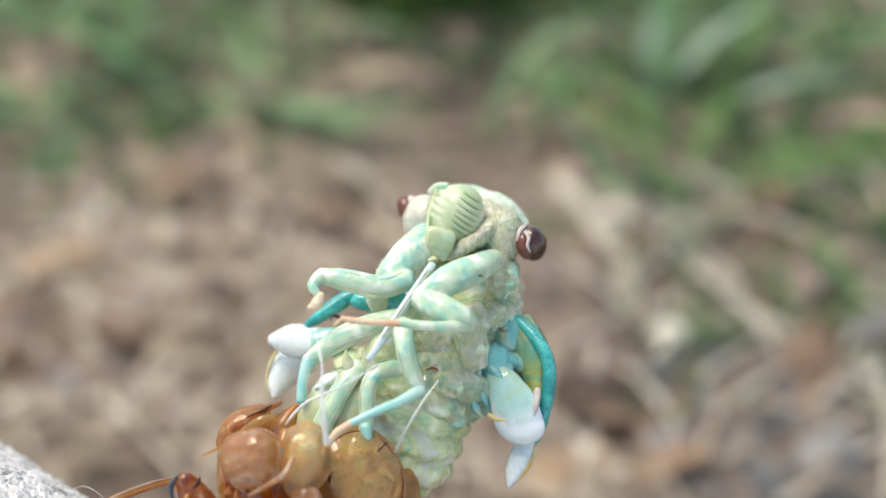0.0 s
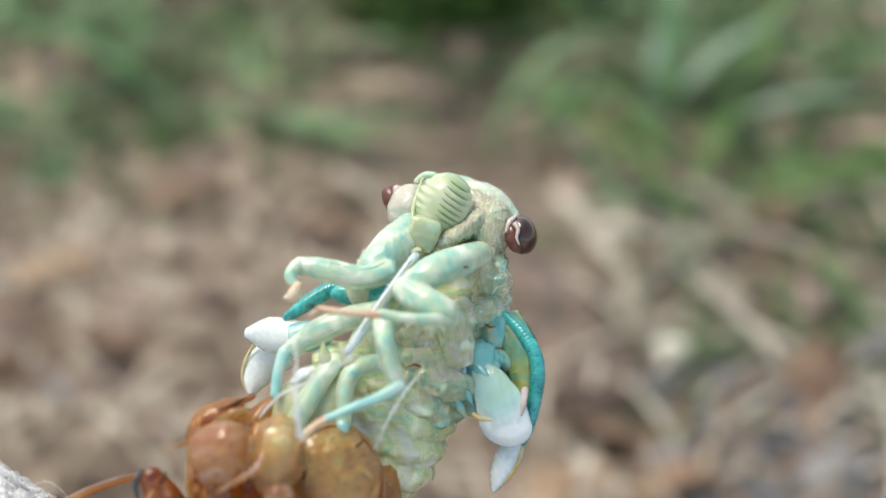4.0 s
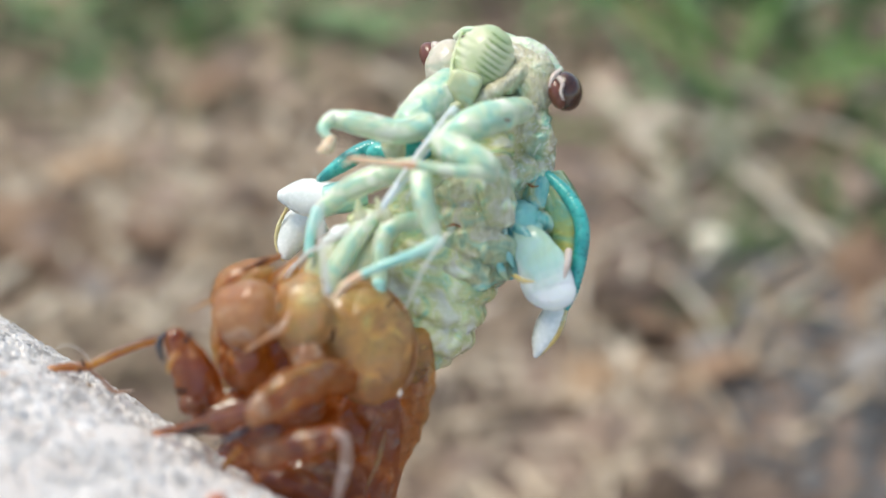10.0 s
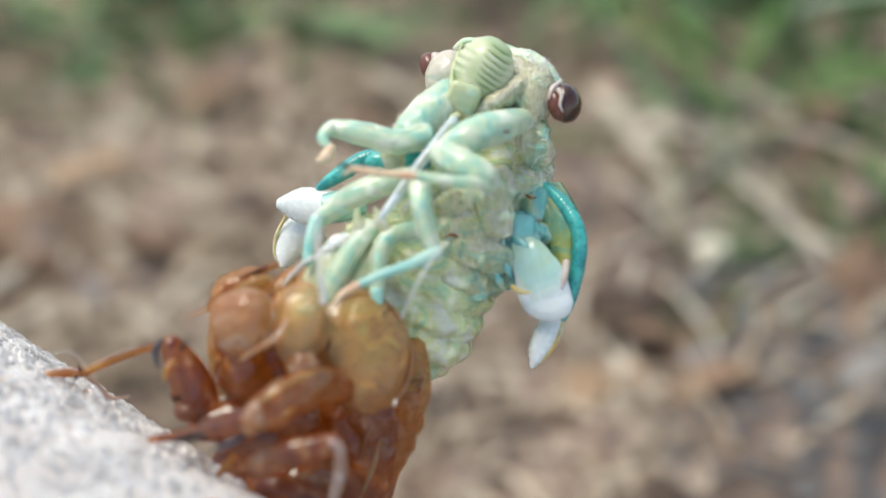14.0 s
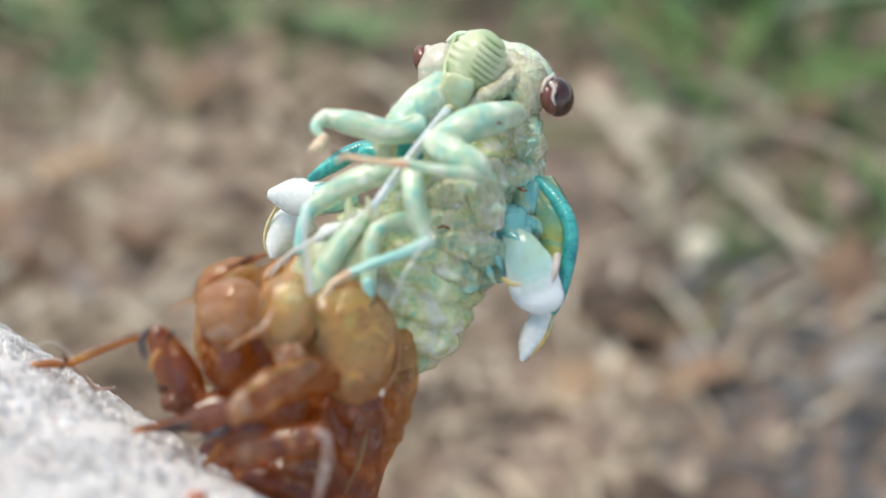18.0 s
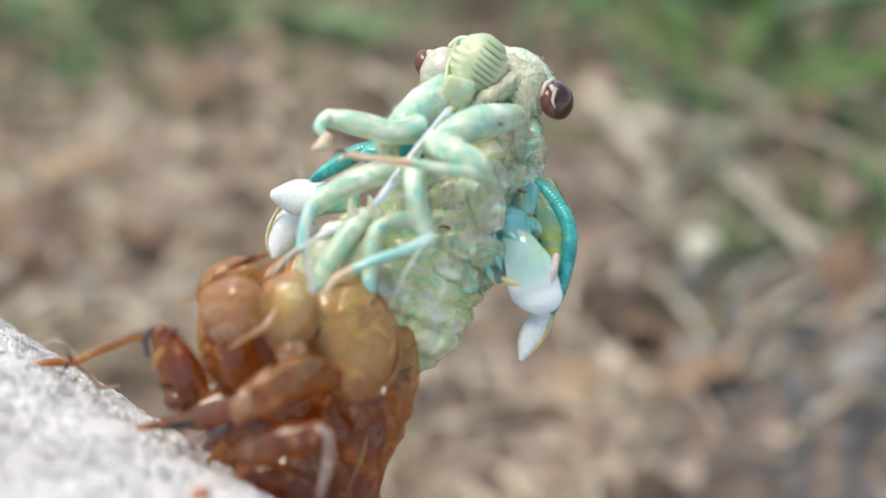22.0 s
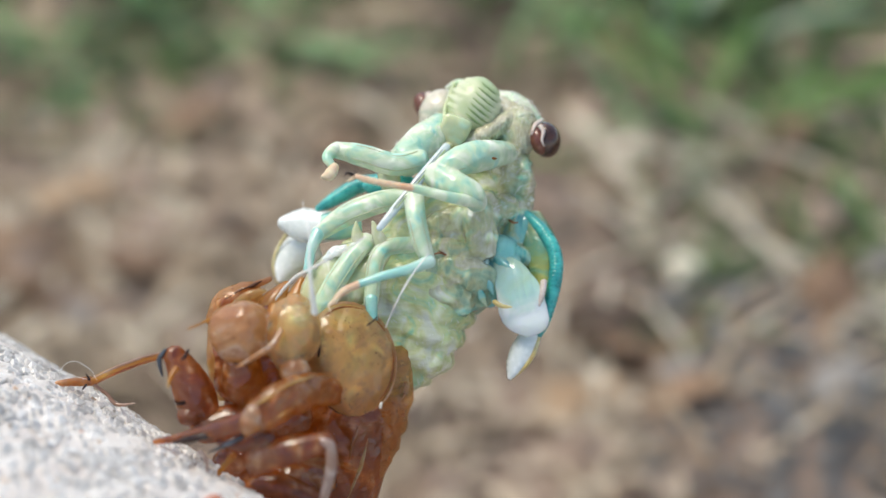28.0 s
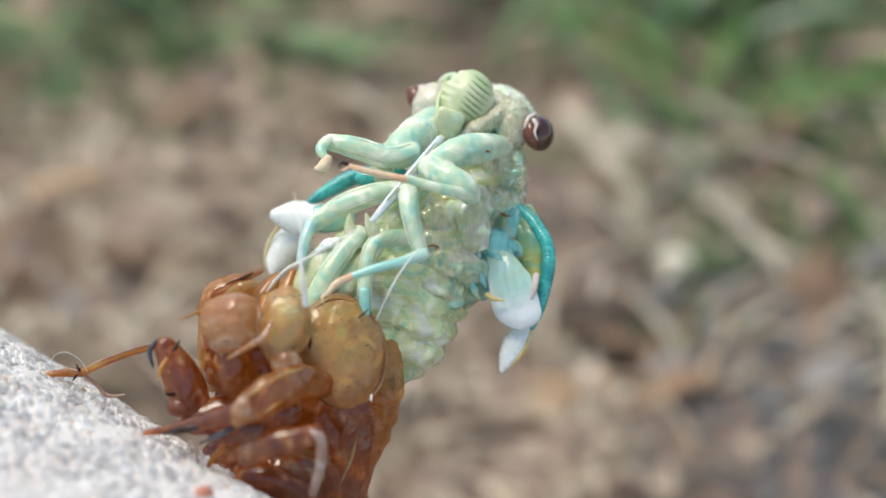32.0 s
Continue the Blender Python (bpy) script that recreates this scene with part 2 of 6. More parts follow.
BELLY = flesh("belly_cuticle", ((0.22, (0.10, 0.52, 0.44)), (0.34, (0.42, 0.71, 0.48)), (0.46, (0.72, 0.79, 0.40)), (0.60, (0.86, 0.88, 0.60)), (0.72, (0.90, 0.92, 0.85))), (0.44, 0.42, 0.16), 280, 1.7, 420, 0.0005, 0.8, 0.15, 0.35, 0.0011, 0.75, 0.45, strand=(500, 1200, 900))
TEAL = material("teal_vein", (0.01, 0.27, 0.27), (0.05, 0.46, 0.42), 0.3, 600, 2600, 0.3, 0.0001, 0.15, SOFT, 0.0005, 0.45)
AQUA = flesh("aqua_membrane", ((0.28, (0.14, 0.50, 0.48)), (0.45, (0.28, 0.60, 0.55)), (0.58, (0.42, 0.68, 0.60)), (0.74, (0.62, 0.76, 0.66))), (0.14, 0.44, 0.42), 190, 1.0, 560, 0.0002, 0.4, 0.2, 0.4, 0.0009, 0.6, 0.25)
ROOT = flesh("wing_root", ((0.28, (0.08, 0.40, 0.40)), (0.42, (0.22, 0.58, 0.52)), (0.54, (0.44, 0.69, 0.57)), (0.64, (0.60, 0.62, 0.30)), (0.74, (0.78, 0.84, 0.72))), (0.10, 0.36, 0.35), 300, 1.6, 560, 0.0004, 0.6, 0.2, 0.4, 0.0009, 0.6, 0.4)
OLIVE = flesh("olive_membrane", ((0.08, (0.84, 0.85, 0.80)), (0.22, (0.74, 0.66, 0.32)), (0.36, (0.50, 0.46, 0.12)), (0.55, (0.30, 0.44, 0.20)), (0.75, (0.08, 0.40, 0.36)), (0.92, (0.50, 0.62, 0.40))), (0.20, 0.22, 0.04), 330, 1.4, 700, 0.0003, 0.6, 0.22, 0.35, 0.0009, 0.5, 0.5, grade=(-0.001, 0.0135))
WHITE = material("white_pad", (0.72, 0.78, 0.75), (0.84, 0.85, 0.82), 0.26, 300, 2200, 0.25, 0.0001, 0.3, (1, 1, 1), 0.0009, 0.5, soft=0.2)
YELLOW = material("yellow_rim", (0.62, 0.44, 0.14), (0.70, 0.64, 0.38), 0.36, 500, 2200, 0.3, 0.0001, 0.2, (1, .8, .4), 0.0006)
PEACH = material("peach_tarsus", (0.72, 0.42, 0.26), (0.74, 0.62, 0.44), 0.4, 500, 2500, 0.3, 0.0001, 0.3, (1, .7, .4), 0.0006, 0.2)
BEAK = material("beak_sheath", (0.52, 0.60, 0.66), (0.62, 0.70, 0.68), 0.32, 400, 2400, 0.2, 0.0001, 0.3, SOFT, 0.0006, 0.3)
EYE = material("eye_brown", (0.034, 0.012, 0.007), (0.075, 0.028, 0.015), 0.2, 900, 6000, 0.03, 0.00004, 0, coat=0.6)
STRIPE = material("green_stripe", (0.22, 0.32, 0.13), (0.34, 0.43, 0.21), 0.35, 500, 2600, 0.2, 0.0001, 0.2, SOFT, 0.0005)
EYERED = material("eye_red", (0.13, 0.030, 0.016), (0.17, 0.06, 0.04), 0.3, 900, 5000, 0.03, 0.00004, 0, coat=0.3)
HINDWING = flesh("hindwing_mint", ((0.05, (0.90, 0.91, 0.90)), (0.24, (0.90, 0.92, 0.90)), (0.36, (0.72, 0.83, 0.76)), (0.50, (0.46, 0.71, 0.63)), (0.70, (0.42, 0.60, 0.42)), (0.92, (0.24, 0.56, 0.52))), (0.56, 0.68, 0.60), 240, 1.0, 600, 0.0001, 0.3, 0.2, 0.4, 0.0011, 0.5, 0.2, grade=(0.0026, 0.0092))
RIM = material("eye_rim", (0.58, 0.46, 0.40), (0.72, 0.62, 0.56), 0.32, 700, 2600, 0.4, 0.0001, 0.2, SOFT, 0.0005, 0.3)
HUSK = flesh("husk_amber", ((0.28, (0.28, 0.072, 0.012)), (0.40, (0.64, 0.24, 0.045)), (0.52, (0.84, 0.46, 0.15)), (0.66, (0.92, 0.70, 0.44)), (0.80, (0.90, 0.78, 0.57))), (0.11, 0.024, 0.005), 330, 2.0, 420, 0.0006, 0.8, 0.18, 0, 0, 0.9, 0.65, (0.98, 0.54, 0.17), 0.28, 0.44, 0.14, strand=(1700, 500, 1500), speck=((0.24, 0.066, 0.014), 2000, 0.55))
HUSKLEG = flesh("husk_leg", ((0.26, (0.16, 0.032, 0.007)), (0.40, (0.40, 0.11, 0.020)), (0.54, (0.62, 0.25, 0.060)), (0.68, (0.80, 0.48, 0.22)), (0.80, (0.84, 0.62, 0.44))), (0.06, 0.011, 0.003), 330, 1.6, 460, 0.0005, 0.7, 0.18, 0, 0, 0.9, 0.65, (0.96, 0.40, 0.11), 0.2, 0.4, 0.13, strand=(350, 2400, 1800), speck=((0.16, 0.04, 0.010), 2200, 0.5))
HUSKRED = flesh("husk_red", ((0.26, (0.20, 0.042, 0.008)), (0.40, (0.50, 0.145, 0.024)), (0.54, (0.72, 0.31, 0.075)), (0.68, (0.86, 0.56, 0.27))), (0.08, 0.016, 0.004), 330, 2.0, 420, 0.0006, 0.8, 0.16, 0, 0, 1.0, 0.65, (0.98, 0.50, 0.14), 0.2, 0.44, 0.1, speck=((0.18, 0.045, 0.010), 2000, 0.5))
HUSKPALE = flesh("husk_pale", ((0.28, (0.48, 0.17, 0.045)), (0.40, (0.68, 0.35, 0.11)), (0.52, (0.76, 0.54, 0.23)), (0.62, (0.58, 0.62, 0.30)), (0.76, (0.86, 0.87, 0.72))), (0.38, 0.14, 0.04), 190, 1.6, 520, 0.0004, 0.5, 0.16, 0, 0, 0.9, 0.5, (0.99, 0.82, 0.50), 0.26, 0.52, 0.12, speck=((0.40, 0.17, 0.06), 2600, 0.75))
HUSKDOME = flesh("husk_dome", ((0.28, (0.44, 0.17, 0.055)), (0.42, (0.66, 0.33, 0.13)), (0.53, (0.80, 0.52, 0.29)), (0.66, (0.90, 0.80, 0.68))), (0.32, 0.12, 0.045), 240, 1.8, 700, 0.0004, 0.6, 0.24, 0, 0, 1.0, 0.45, (0.96, 0.70, 0.42), 0.18, 0.45, 0.14, speck=((0.38, 0.17, 0.07), 2200, 0.6))
HUSKCLEAR = flesh("husk_clear", ((0.26, (0.40, 0.14, 0.04)), (0.42, (0.62, 0.28, 0.10)), (0.56, (0.76, 0.46, 0.22)), (0.72, (0.88, 0.72, 0.54))), (0.22, 0.06, 0.015), 360, 1.6, 620, 0.0005, 0.6, 0.16, 0, 0, 1.0, 0.55, (0.97, 0.72, 0.42), 0.46, 0.46, 0.1, speck=((0.30, 0.10, 0.03), 2000, 0.7))
HUSKEYE = flesh("husk_eye_cap", ((0.28, (0.62, 0.20, 0.04)), (0.42, (0.82, 0.40, 0.11)), (0.55, (0.86, 0.60, 0.26)), (0.69, (0.88, 0.86, 0.72))), (0.36, 0.14, 0.05), 260, 2.0, 620, 0.0005, 0.6, 0.1, 0, 0, 1.0, 0.45, (0.98, 0.88, 0.70), 0.5, 0.5, 0.06, speck=((0.42, 0.20, 0.08), 2400, 0.45))
HUSKTAN = flesh("husk_tan", ((0.10, (0.48, 0.15, 0.035)), (0.34, (0.78, 0.32, 0.07)), (0.52, (0.88, 0.48, 0.14)), (0.68, (0.86, 0.60, 0.22)), (0.84, (0.64, 0.64, 0.28)), (0.95, (0.82, 0.88, 0.62))), (0.36, 0.14, 0.05), 220, 2.4, 520, 0.0006, 0.7, 0.16, 0, 0, 1.0, 0.6, (0.98, 0.82, 0.54), 0.26, 0.5, 0.08, speck=((0.42, 0.19, 0.09), 1500, 0.8), grade=(-0.001, 0.0245))
# two pale colours for added inner lumps that imitate transmitted light and sheen
LIGHTCORE = flesh("shell_light_core", ((0.28, (0.62, 0.42, 0.24)), (0.42, (0.66, 0.64, 0.40)), (0.54, (0.62, 0.80, 0.50)), (0.68, (0.92, 0.97, 0.92))), (0.50, 0.32, 0.16), 340, 1.4, 700, 0.0003, 0.5, 0.25, 0.3, 0.0008, 0.5, 0.4)
SHEENCORE = flesh("sheen_core", ((0.28, (0.60, 0.34, 0.18)), (0.44, (0.76, 0.58, 0.42)), (0.58, (0.88, 0.80, 0.70)), (0.72, (0.92, 0.90, 0.86))), (0.56, 0.32, 0.16), 330, 1.4, 700, 0.0003, 0.5, 0.3, 0.2, 0.0006, 0.3, 0.4)
HUSKGOLD = flesh("husk_gold", ((0.28, (0.48, 0.17, 0.025)), (0.44, (0.66, 0.32, 0.06)), (0.58, (0.74, 0.48, 0.15)), (0.74, (0.80, 0.62, 0.32))), (0.38, 0.12, 0.02), 300, 1.6, 520, 0.0003, 0.5, 0.2, 0, 0, 0.7, 0.5, (0.98, 0.68, 0.26), 0.25, 0.45, 0.2)
# dark brown for seams and torn rims, and for shade between the leg bases
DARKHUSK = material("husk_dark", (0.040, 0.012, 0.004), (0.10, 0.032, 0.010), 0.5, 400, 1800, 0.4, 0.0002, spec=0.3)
CRUMB = material("dried_soil", (0.16, 0.085, 0.05), (0.40, 0.26, 0.17), 0.9, 900, 3000, 0.4, 0.0001, spec=0.2, vary=0.4)
CLAW = material("claw_dark", (0.010, 0.006, 0.006), (0.035, 0.014, 0.010), 0.32, 700, 2500, 0.2, 0.0001, spec=0.35)
ASH = flesh("dusty_shin", ((0.28, (0.44, 0.26, 0.18)), (0.44, (0.62, 0.46, 0.38)), (0.58, (0.74, 0.62, 0.56)), (0.74, (0.82, 0.74, 0.70))), (0.28, 0.13, 0.08), 300, 1.0, 900, 0.0002, 0.4, 0.3, 0, 0, 0.5, 0.5, (0.9, 0.66, 0.5), 0.1, 0.3)
BLADE = material("blade_grey", (0.022, 0.024, 0.030), (0.10, 0.115, 0.135), 0.3, 500, 2500, 0.3, 0.0001, coat=0.3)
THREAD = material("white_thread", (0.74, 0.72, 0.66), (0.84, 0.83, 0.80), 0.45, 500, 2500, 0.2, 0.00005, 0.2, (1, 1, 1), 0.0004)
CONCRETE = material("concrete", (0.63, 0.575, 0.545), (0.76, 0.735, 0.71), 0.95, 300, 2100, 0.6, 0.0003, spots=(0.66, 0.60, 0.55), spot_size=700, spot_share=0.25, spec=0.2)
GRAIN = material("sand_grain", (0.60, 0.58, 0.565), (0.80, 0.785, 0.77), 0.85, 420, 1800, 0.3, 0.0001, spec=0.15, vary=0.26)
TANGRIT = material("tan_grit", (0.50, 0.36, 0.25), (0.66, 0.52, 0.40), 0.6, 420, 1800, 0.5, 0.0002, spec=0.3, vary=0.35)
GREYGRIT = material("grey_grit", (0.38, 0.41, 0.44), (0.60, 0.62, 0.64), 0.5, 420, 1800, 0.5, 0.0002, spec=0.4, vary=0.35)
PINKGRIT = material("pink_grit", (0.62, 0.36, 0.29), (0.72, 0.50, 0.42), 0.6, 420, 1800, 0.5, 0.0002, spec=0.3, vary=0.3)
REDGRAIN = material("red_grain", (0.62, 0.15, 0.09), (0.50, 0.20, 0.13), 0.6, 700, 2600, 0.4, 0.0001)
SOIL = material("soil", (0.105, 0.078, 0.062), (0.335, 0.25, 0.203), 0.95, 24, 190, 0.9, 0.004, spots=(0.50, 0.41, 0.33), spot_size=60, spot_share=0.27, spec=0.2, soft=0.18)
CLOD = material("soil_clod", (0.11, 0.080, 0.062), (0.37, 0.28, 0.226), 0.95, 40, 420, 0.8, 0.001, vary=0.55, spec=0.2)
GRASS = material("grass_blade", (0.030, 0.085, 0.024), (0.12, 0.22, 0.065), 0.5, 60, 600, 0.3, 0.0004, vary=0.6, translucent=0.35, spec=0.3)
BLUEGRASS = material("bluish_blade", (0.30, 0.46, 0.32), (0.48, 0.62, 0.47), 0.5, 60, 600, 0.3, 0.0004, vary=0.2, translucent=0.3, spec=0.3)
LIGHTGRASS = material("light_blade", (0.10, 0.225, 0.048), (0.24, 0.39, 0.13), 0.5, 60, 600, 0.3, 0.0004, vary=0.4, translucent=0.35, spec=0.3)
WEED = material("low_weed", (0.060, 0.11, 0.042), (0.16, 0.225, 0.105), 0.6, 60, 600, 0.3, 0.0004, vary=0.4, translucent=0.25, spec=0.25)
# darker than the tuft green: shade deep in the grass is put into the colour
SHADELAWN = material("shaded_lawn_blade", (0.018, 0.054, 0.010), (0.095, 0.195, 0.040), 0.5, 60, 600, 0.3, 0.0004, vary=0.7, translucent=0.25, spec=0.25)
PALEGRASS = material("pale_blade", (0.17, 0.35, 0.135), (0.37, 0.54, 0.29), 0.5, 60, 600, 0.3, 0.0004, vary=0.35, translucent=0.35, spec=0.3)
STRAW = material("dry_straw", (0.24, 0.18, 0.125), (0.46, 0.375, 0.28), 0.8, 90, 900, 0.5, 0.0004, vary=0.6, spec=0.2)
BUFF = material("buff_litter", (0.34, 0.27, 0.20), (0.56, 0.48, 0.38), 0.8, 90, 900, 0.5, 0.0004, vary=0.4, spec=0.2)
PALESTRAW = material("pale_straw", (0.50, 0.43, 0.33), (0.74, 0.67, 0.55), 0.6, 90, 900, 0.5, 0.0004, vary=0.15)
LEAF = material("dead_leaf", (0.17, 0.10, 0.065), (0.32, 0.21, 0.135), 0.75, 70, 700, 0.6, 0.0006, vary=0.3, translucent=0.15)
PEBBLE = material("pebble", (0.17, 0.16, 0.15), (0.30, 0.285, 0.27), 0.85, 70, 800, 0.5, 0.0006, vary=0.3, spec=0.2)
SLATE = material("slate_grit", (0.10, 0.105, 0.11), (0.20, 0.20, 0.20), 0.85, 120, 900, 0.5, 0.0005, vary=0.4, spec=0.2)
TANSTONE = material("tan_pebble", (0.30, 0.20, 0.125), (0.42, 0.30, 0.20), 0.9, 70, 800, 0.5, 0.0006, vary=0.2, spec=0.2)
PALESTONE = material("pale_pebble", (0.72, 0.68, 0.50), (0.82, 0.79, 0.64), 0.7, 90, 900, 0.4, 0.0004)

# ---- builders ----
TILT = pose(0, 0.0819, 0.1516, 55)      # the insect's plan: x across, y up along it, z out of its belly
base = Vector((0, 0, 0))


def mm(u, v, z=0.0):
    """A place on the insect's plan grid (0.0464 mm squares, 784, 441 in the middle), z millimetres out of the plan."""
    k = 0.0464e-3 * (1 - z / 100)
    return Vector(((u - 784) * k, (441 - v) * k, z * 1e-3)) - base


def part(name, bm, mat, parent, label="", smooth=True, kind=""):
    me = bpy.data.meshes.new(name)
    bm.normal_update()
    bm.to_mesh(me)
    bm.free()
    me.materials.append(mat)
    if smooth:
        for f in me.polygons:
            f.use_smooth = True
    ob = new(name, me)
    ob.parent = parent
    return tagged(ob, label, kind=kind)


def skin(bm, rings, close=True):
    rows = [[bm.verts.new(v) for v in r] for r in rings]
    n = len(rows[0])
    for a, b in zip(rows, rows[1:]):
        for i in range(n if close else n - 1):
            j = (i + 1) % n
            bm.faces.new((a[i], a[j], b[j], b[i]))
    return rows


def spline(points, values, steps):
    pts = [points[0]] + list(points) + [points[-1]]
    val = [values[0]] + list(values) + [values[-1]]
    out = []
    for i in range(1, len(pts) - 2):
        for s in range(steps):
            t = s / steps
            w = (-0.5 * t + t * t - 0.5 * t ** 3, 1 - 2.5 * t * t + 1.5 * t ** 3, 0.5 * t + 2 * t * t - 1.5 * t ** 3, -0.5 * t * t + 0.5 * t ** 3)
            out.append((sum((pts[i - 1 + k] * w[k] for k in range(4)), Vector()), sum(val[i - 1 + k] * w[k] for k in range(4))))
    out.append((pts[-2], val[-2]))
    return out


def tube(points, radii, seg=14, steps=6, flat=1.0, wrinkle=0.0, size=600.0, bead=0.0, beads=0, up=(0, 0, 1), bm=None):
    """A rounded limb along points (metres), radii in metres, flattened towards up, wrinkled or beaded along its length."""
    line = spline([Vector(p) for p in points], radii, steps)
    bm = bm or bmesh.new()
    rings, total = [], len(line) - 1
    ref = Vector(up)
    first, last = None, None
    caps = ((0.0, 0.35), (0.35, 0.8), (0.7, 0.97))
    def ring(c, d, r, k):
        side = d.cross(ref)
        side = side.normalized() if side.length > 1e-5 else d.orthogonal().normalized()
        top = side.cross(d).normalized()
        out = []
        for i in range(seg):
            a = 2 * math.pi * i / seg
            p = side * math.cos(a) * r + top * math.sin(a) * r * flat
            q = c + p
            if wrinkle:
                q = q + p.normalized() * wrinkle * noise.noise(q * size) + p.normalized() * wrinkle * 0.5 * noise.noise(q * size * 2.7)
            if bead:
                q = q + p.normalized() * bead * math.sin(k * beads * 2 * math.pi)
            out.append(q)
        return out
    for i, (c, r) in enumerate(line):
        d = (line[min(i + 1, total)][0] - line[max(i - 1, 0)][0]).normalized()
        if i == 0:
            for o, s in caps:
                rings.append(ring(c - d * r * 0.8 * (1 - o * 1.0 if o else 1.0), d, r * s, 0))
        rings.append(ring(c, d, r, i / total))
        if i == total:
            for o, s in reversed(caps):
                rings.append(ring(c + d * r * 0.8 * (1 - o), d, r * s, 1))
    rows = skin(bm, rings)
    bm.faces.new(list(reversed(rows[0])))
    bm.faces.new(rows[-1])
    return bm


def blob(c, r, turn=(0, 0, 0), wrinkle=0.0, size=500.0, rows=36, cols=0, shape=None, seed=0.0, crease=(), crumple=0.0, bm=None):
    """A rounded lump: centre, three half-axes in metres, turned in degrees, wrinkled, and shaped by shape(direction)."""
    bm = bm or bmesh.new()
    m = Euler([radians(a) for a in turn]).to_matrix()
    shift = Vector((seed, seed * 0.7, -seed))
    n = max(3, rows // 3)
    found = {}

    def corner(i, j, k):
        key = (i, j, k)
        if key not in found:
            d = Vector([math.tan((2 * q / n - 1) * math.pi / 4) for q in key]).normalized()
            s = shape(d) if shape else 1.0
            p = Vector((d.x * r[0], d.y * r[1], d.z * r[2])) * s
            if wrinkle:
                p = p + d * wrinkle * (noise.noise(p * size + shift) + 0.5 * noise.noise(p * size * 2.6 + shift))
            if crumple:
                q = p * size + shift
                p = p + d * crumple * ((0.45 - 2 * abs(noise.noise(q))) + 0.5 * (0.45 - 2 * abs(noise.noise(q * 2.1))) + 0.25 * (0.45 - 2 * abs(noise.noise(q * 4.3))))
            for way, pitch, deep in crease:
                w = p.dot(Vector(way).normalized()) / pitch + 1.3 * noise.noise(p * (0.22 / pitch) + shift)
                p = p + d * deep * (abs(math.sin(w * math.pi)) - 0.6) * (0.6 + 0.8 * noise.noise(p * (0.3 / pitch) - shift))
            found[key] = bm.verts.new(Vector(c) + m @ p)
        return found[key]

    for axis in range(3):
        for end in (0, n):
            for i in range(n):
                for j in range(n):
                    quad = []
                    for a, b in ((i, j), (i + 1, j), (i + 1, j + 1), (i, j + 1)):
                        key = [a, b]
                        key.insert(axis, end)
                        quad.append(corner(*key))
                    flip = (end == 0) != (axis == 1)
                    bm.faces.new(list(reversed(quad)) if flip else quad)
    return bm


def leaf(points, widths, thick, curl=0.3, up=(0, 0, 1), wave=0.0, cols=10, steps=6, bm=None):
    """A thin solid pad or blade along points, with half-widths, thickness and a curl across."""
    line = spline([Vector(p) for p in points], widths, steps)
    bm = bm or bmesh.new()
    top, low = [], []
    total = len(line) - 1
    for i, (c, w) in enumerate(line):
        d = (line[min(i + 1, total)][0] - line[max(i - 1, 0)][0]).normalized()
        side = d.cross(Vector(up))
        side = side.normalized() if side.length > 1e-5 else d.orthogonal().normalized()
        nrm = side.cross(d).normalized()
        a, b = [], []
        for j in range(cols + 1):
            s = 2 * j / cols - 1
            p = c + side * s * w + nrm * (-curl * w * s * s + wave * math.sin(i * 0.9 + s * 3))
            h = thick * math.sqrt(max(0.0, 1 - s * s)) * min(1, 0.35 + w / (abs(widths[len(widths) // 2]) + 1e-9))
            a.append(p + nrm * h)
            b.append(p - nrm * h)
        top.append(a)
        low.append(b)
    rings = [t + list(reversed(l)) for t, l in zip(top, low)]
    rows = skin(bm, rings)
    bm.faces.new(list(reversed(rows[0])))
    bm.faces.new(rows[-1])
    bmesh.ops.remove_doubles(bm, verts=bm.verts, dist=1e-7)
    return bm


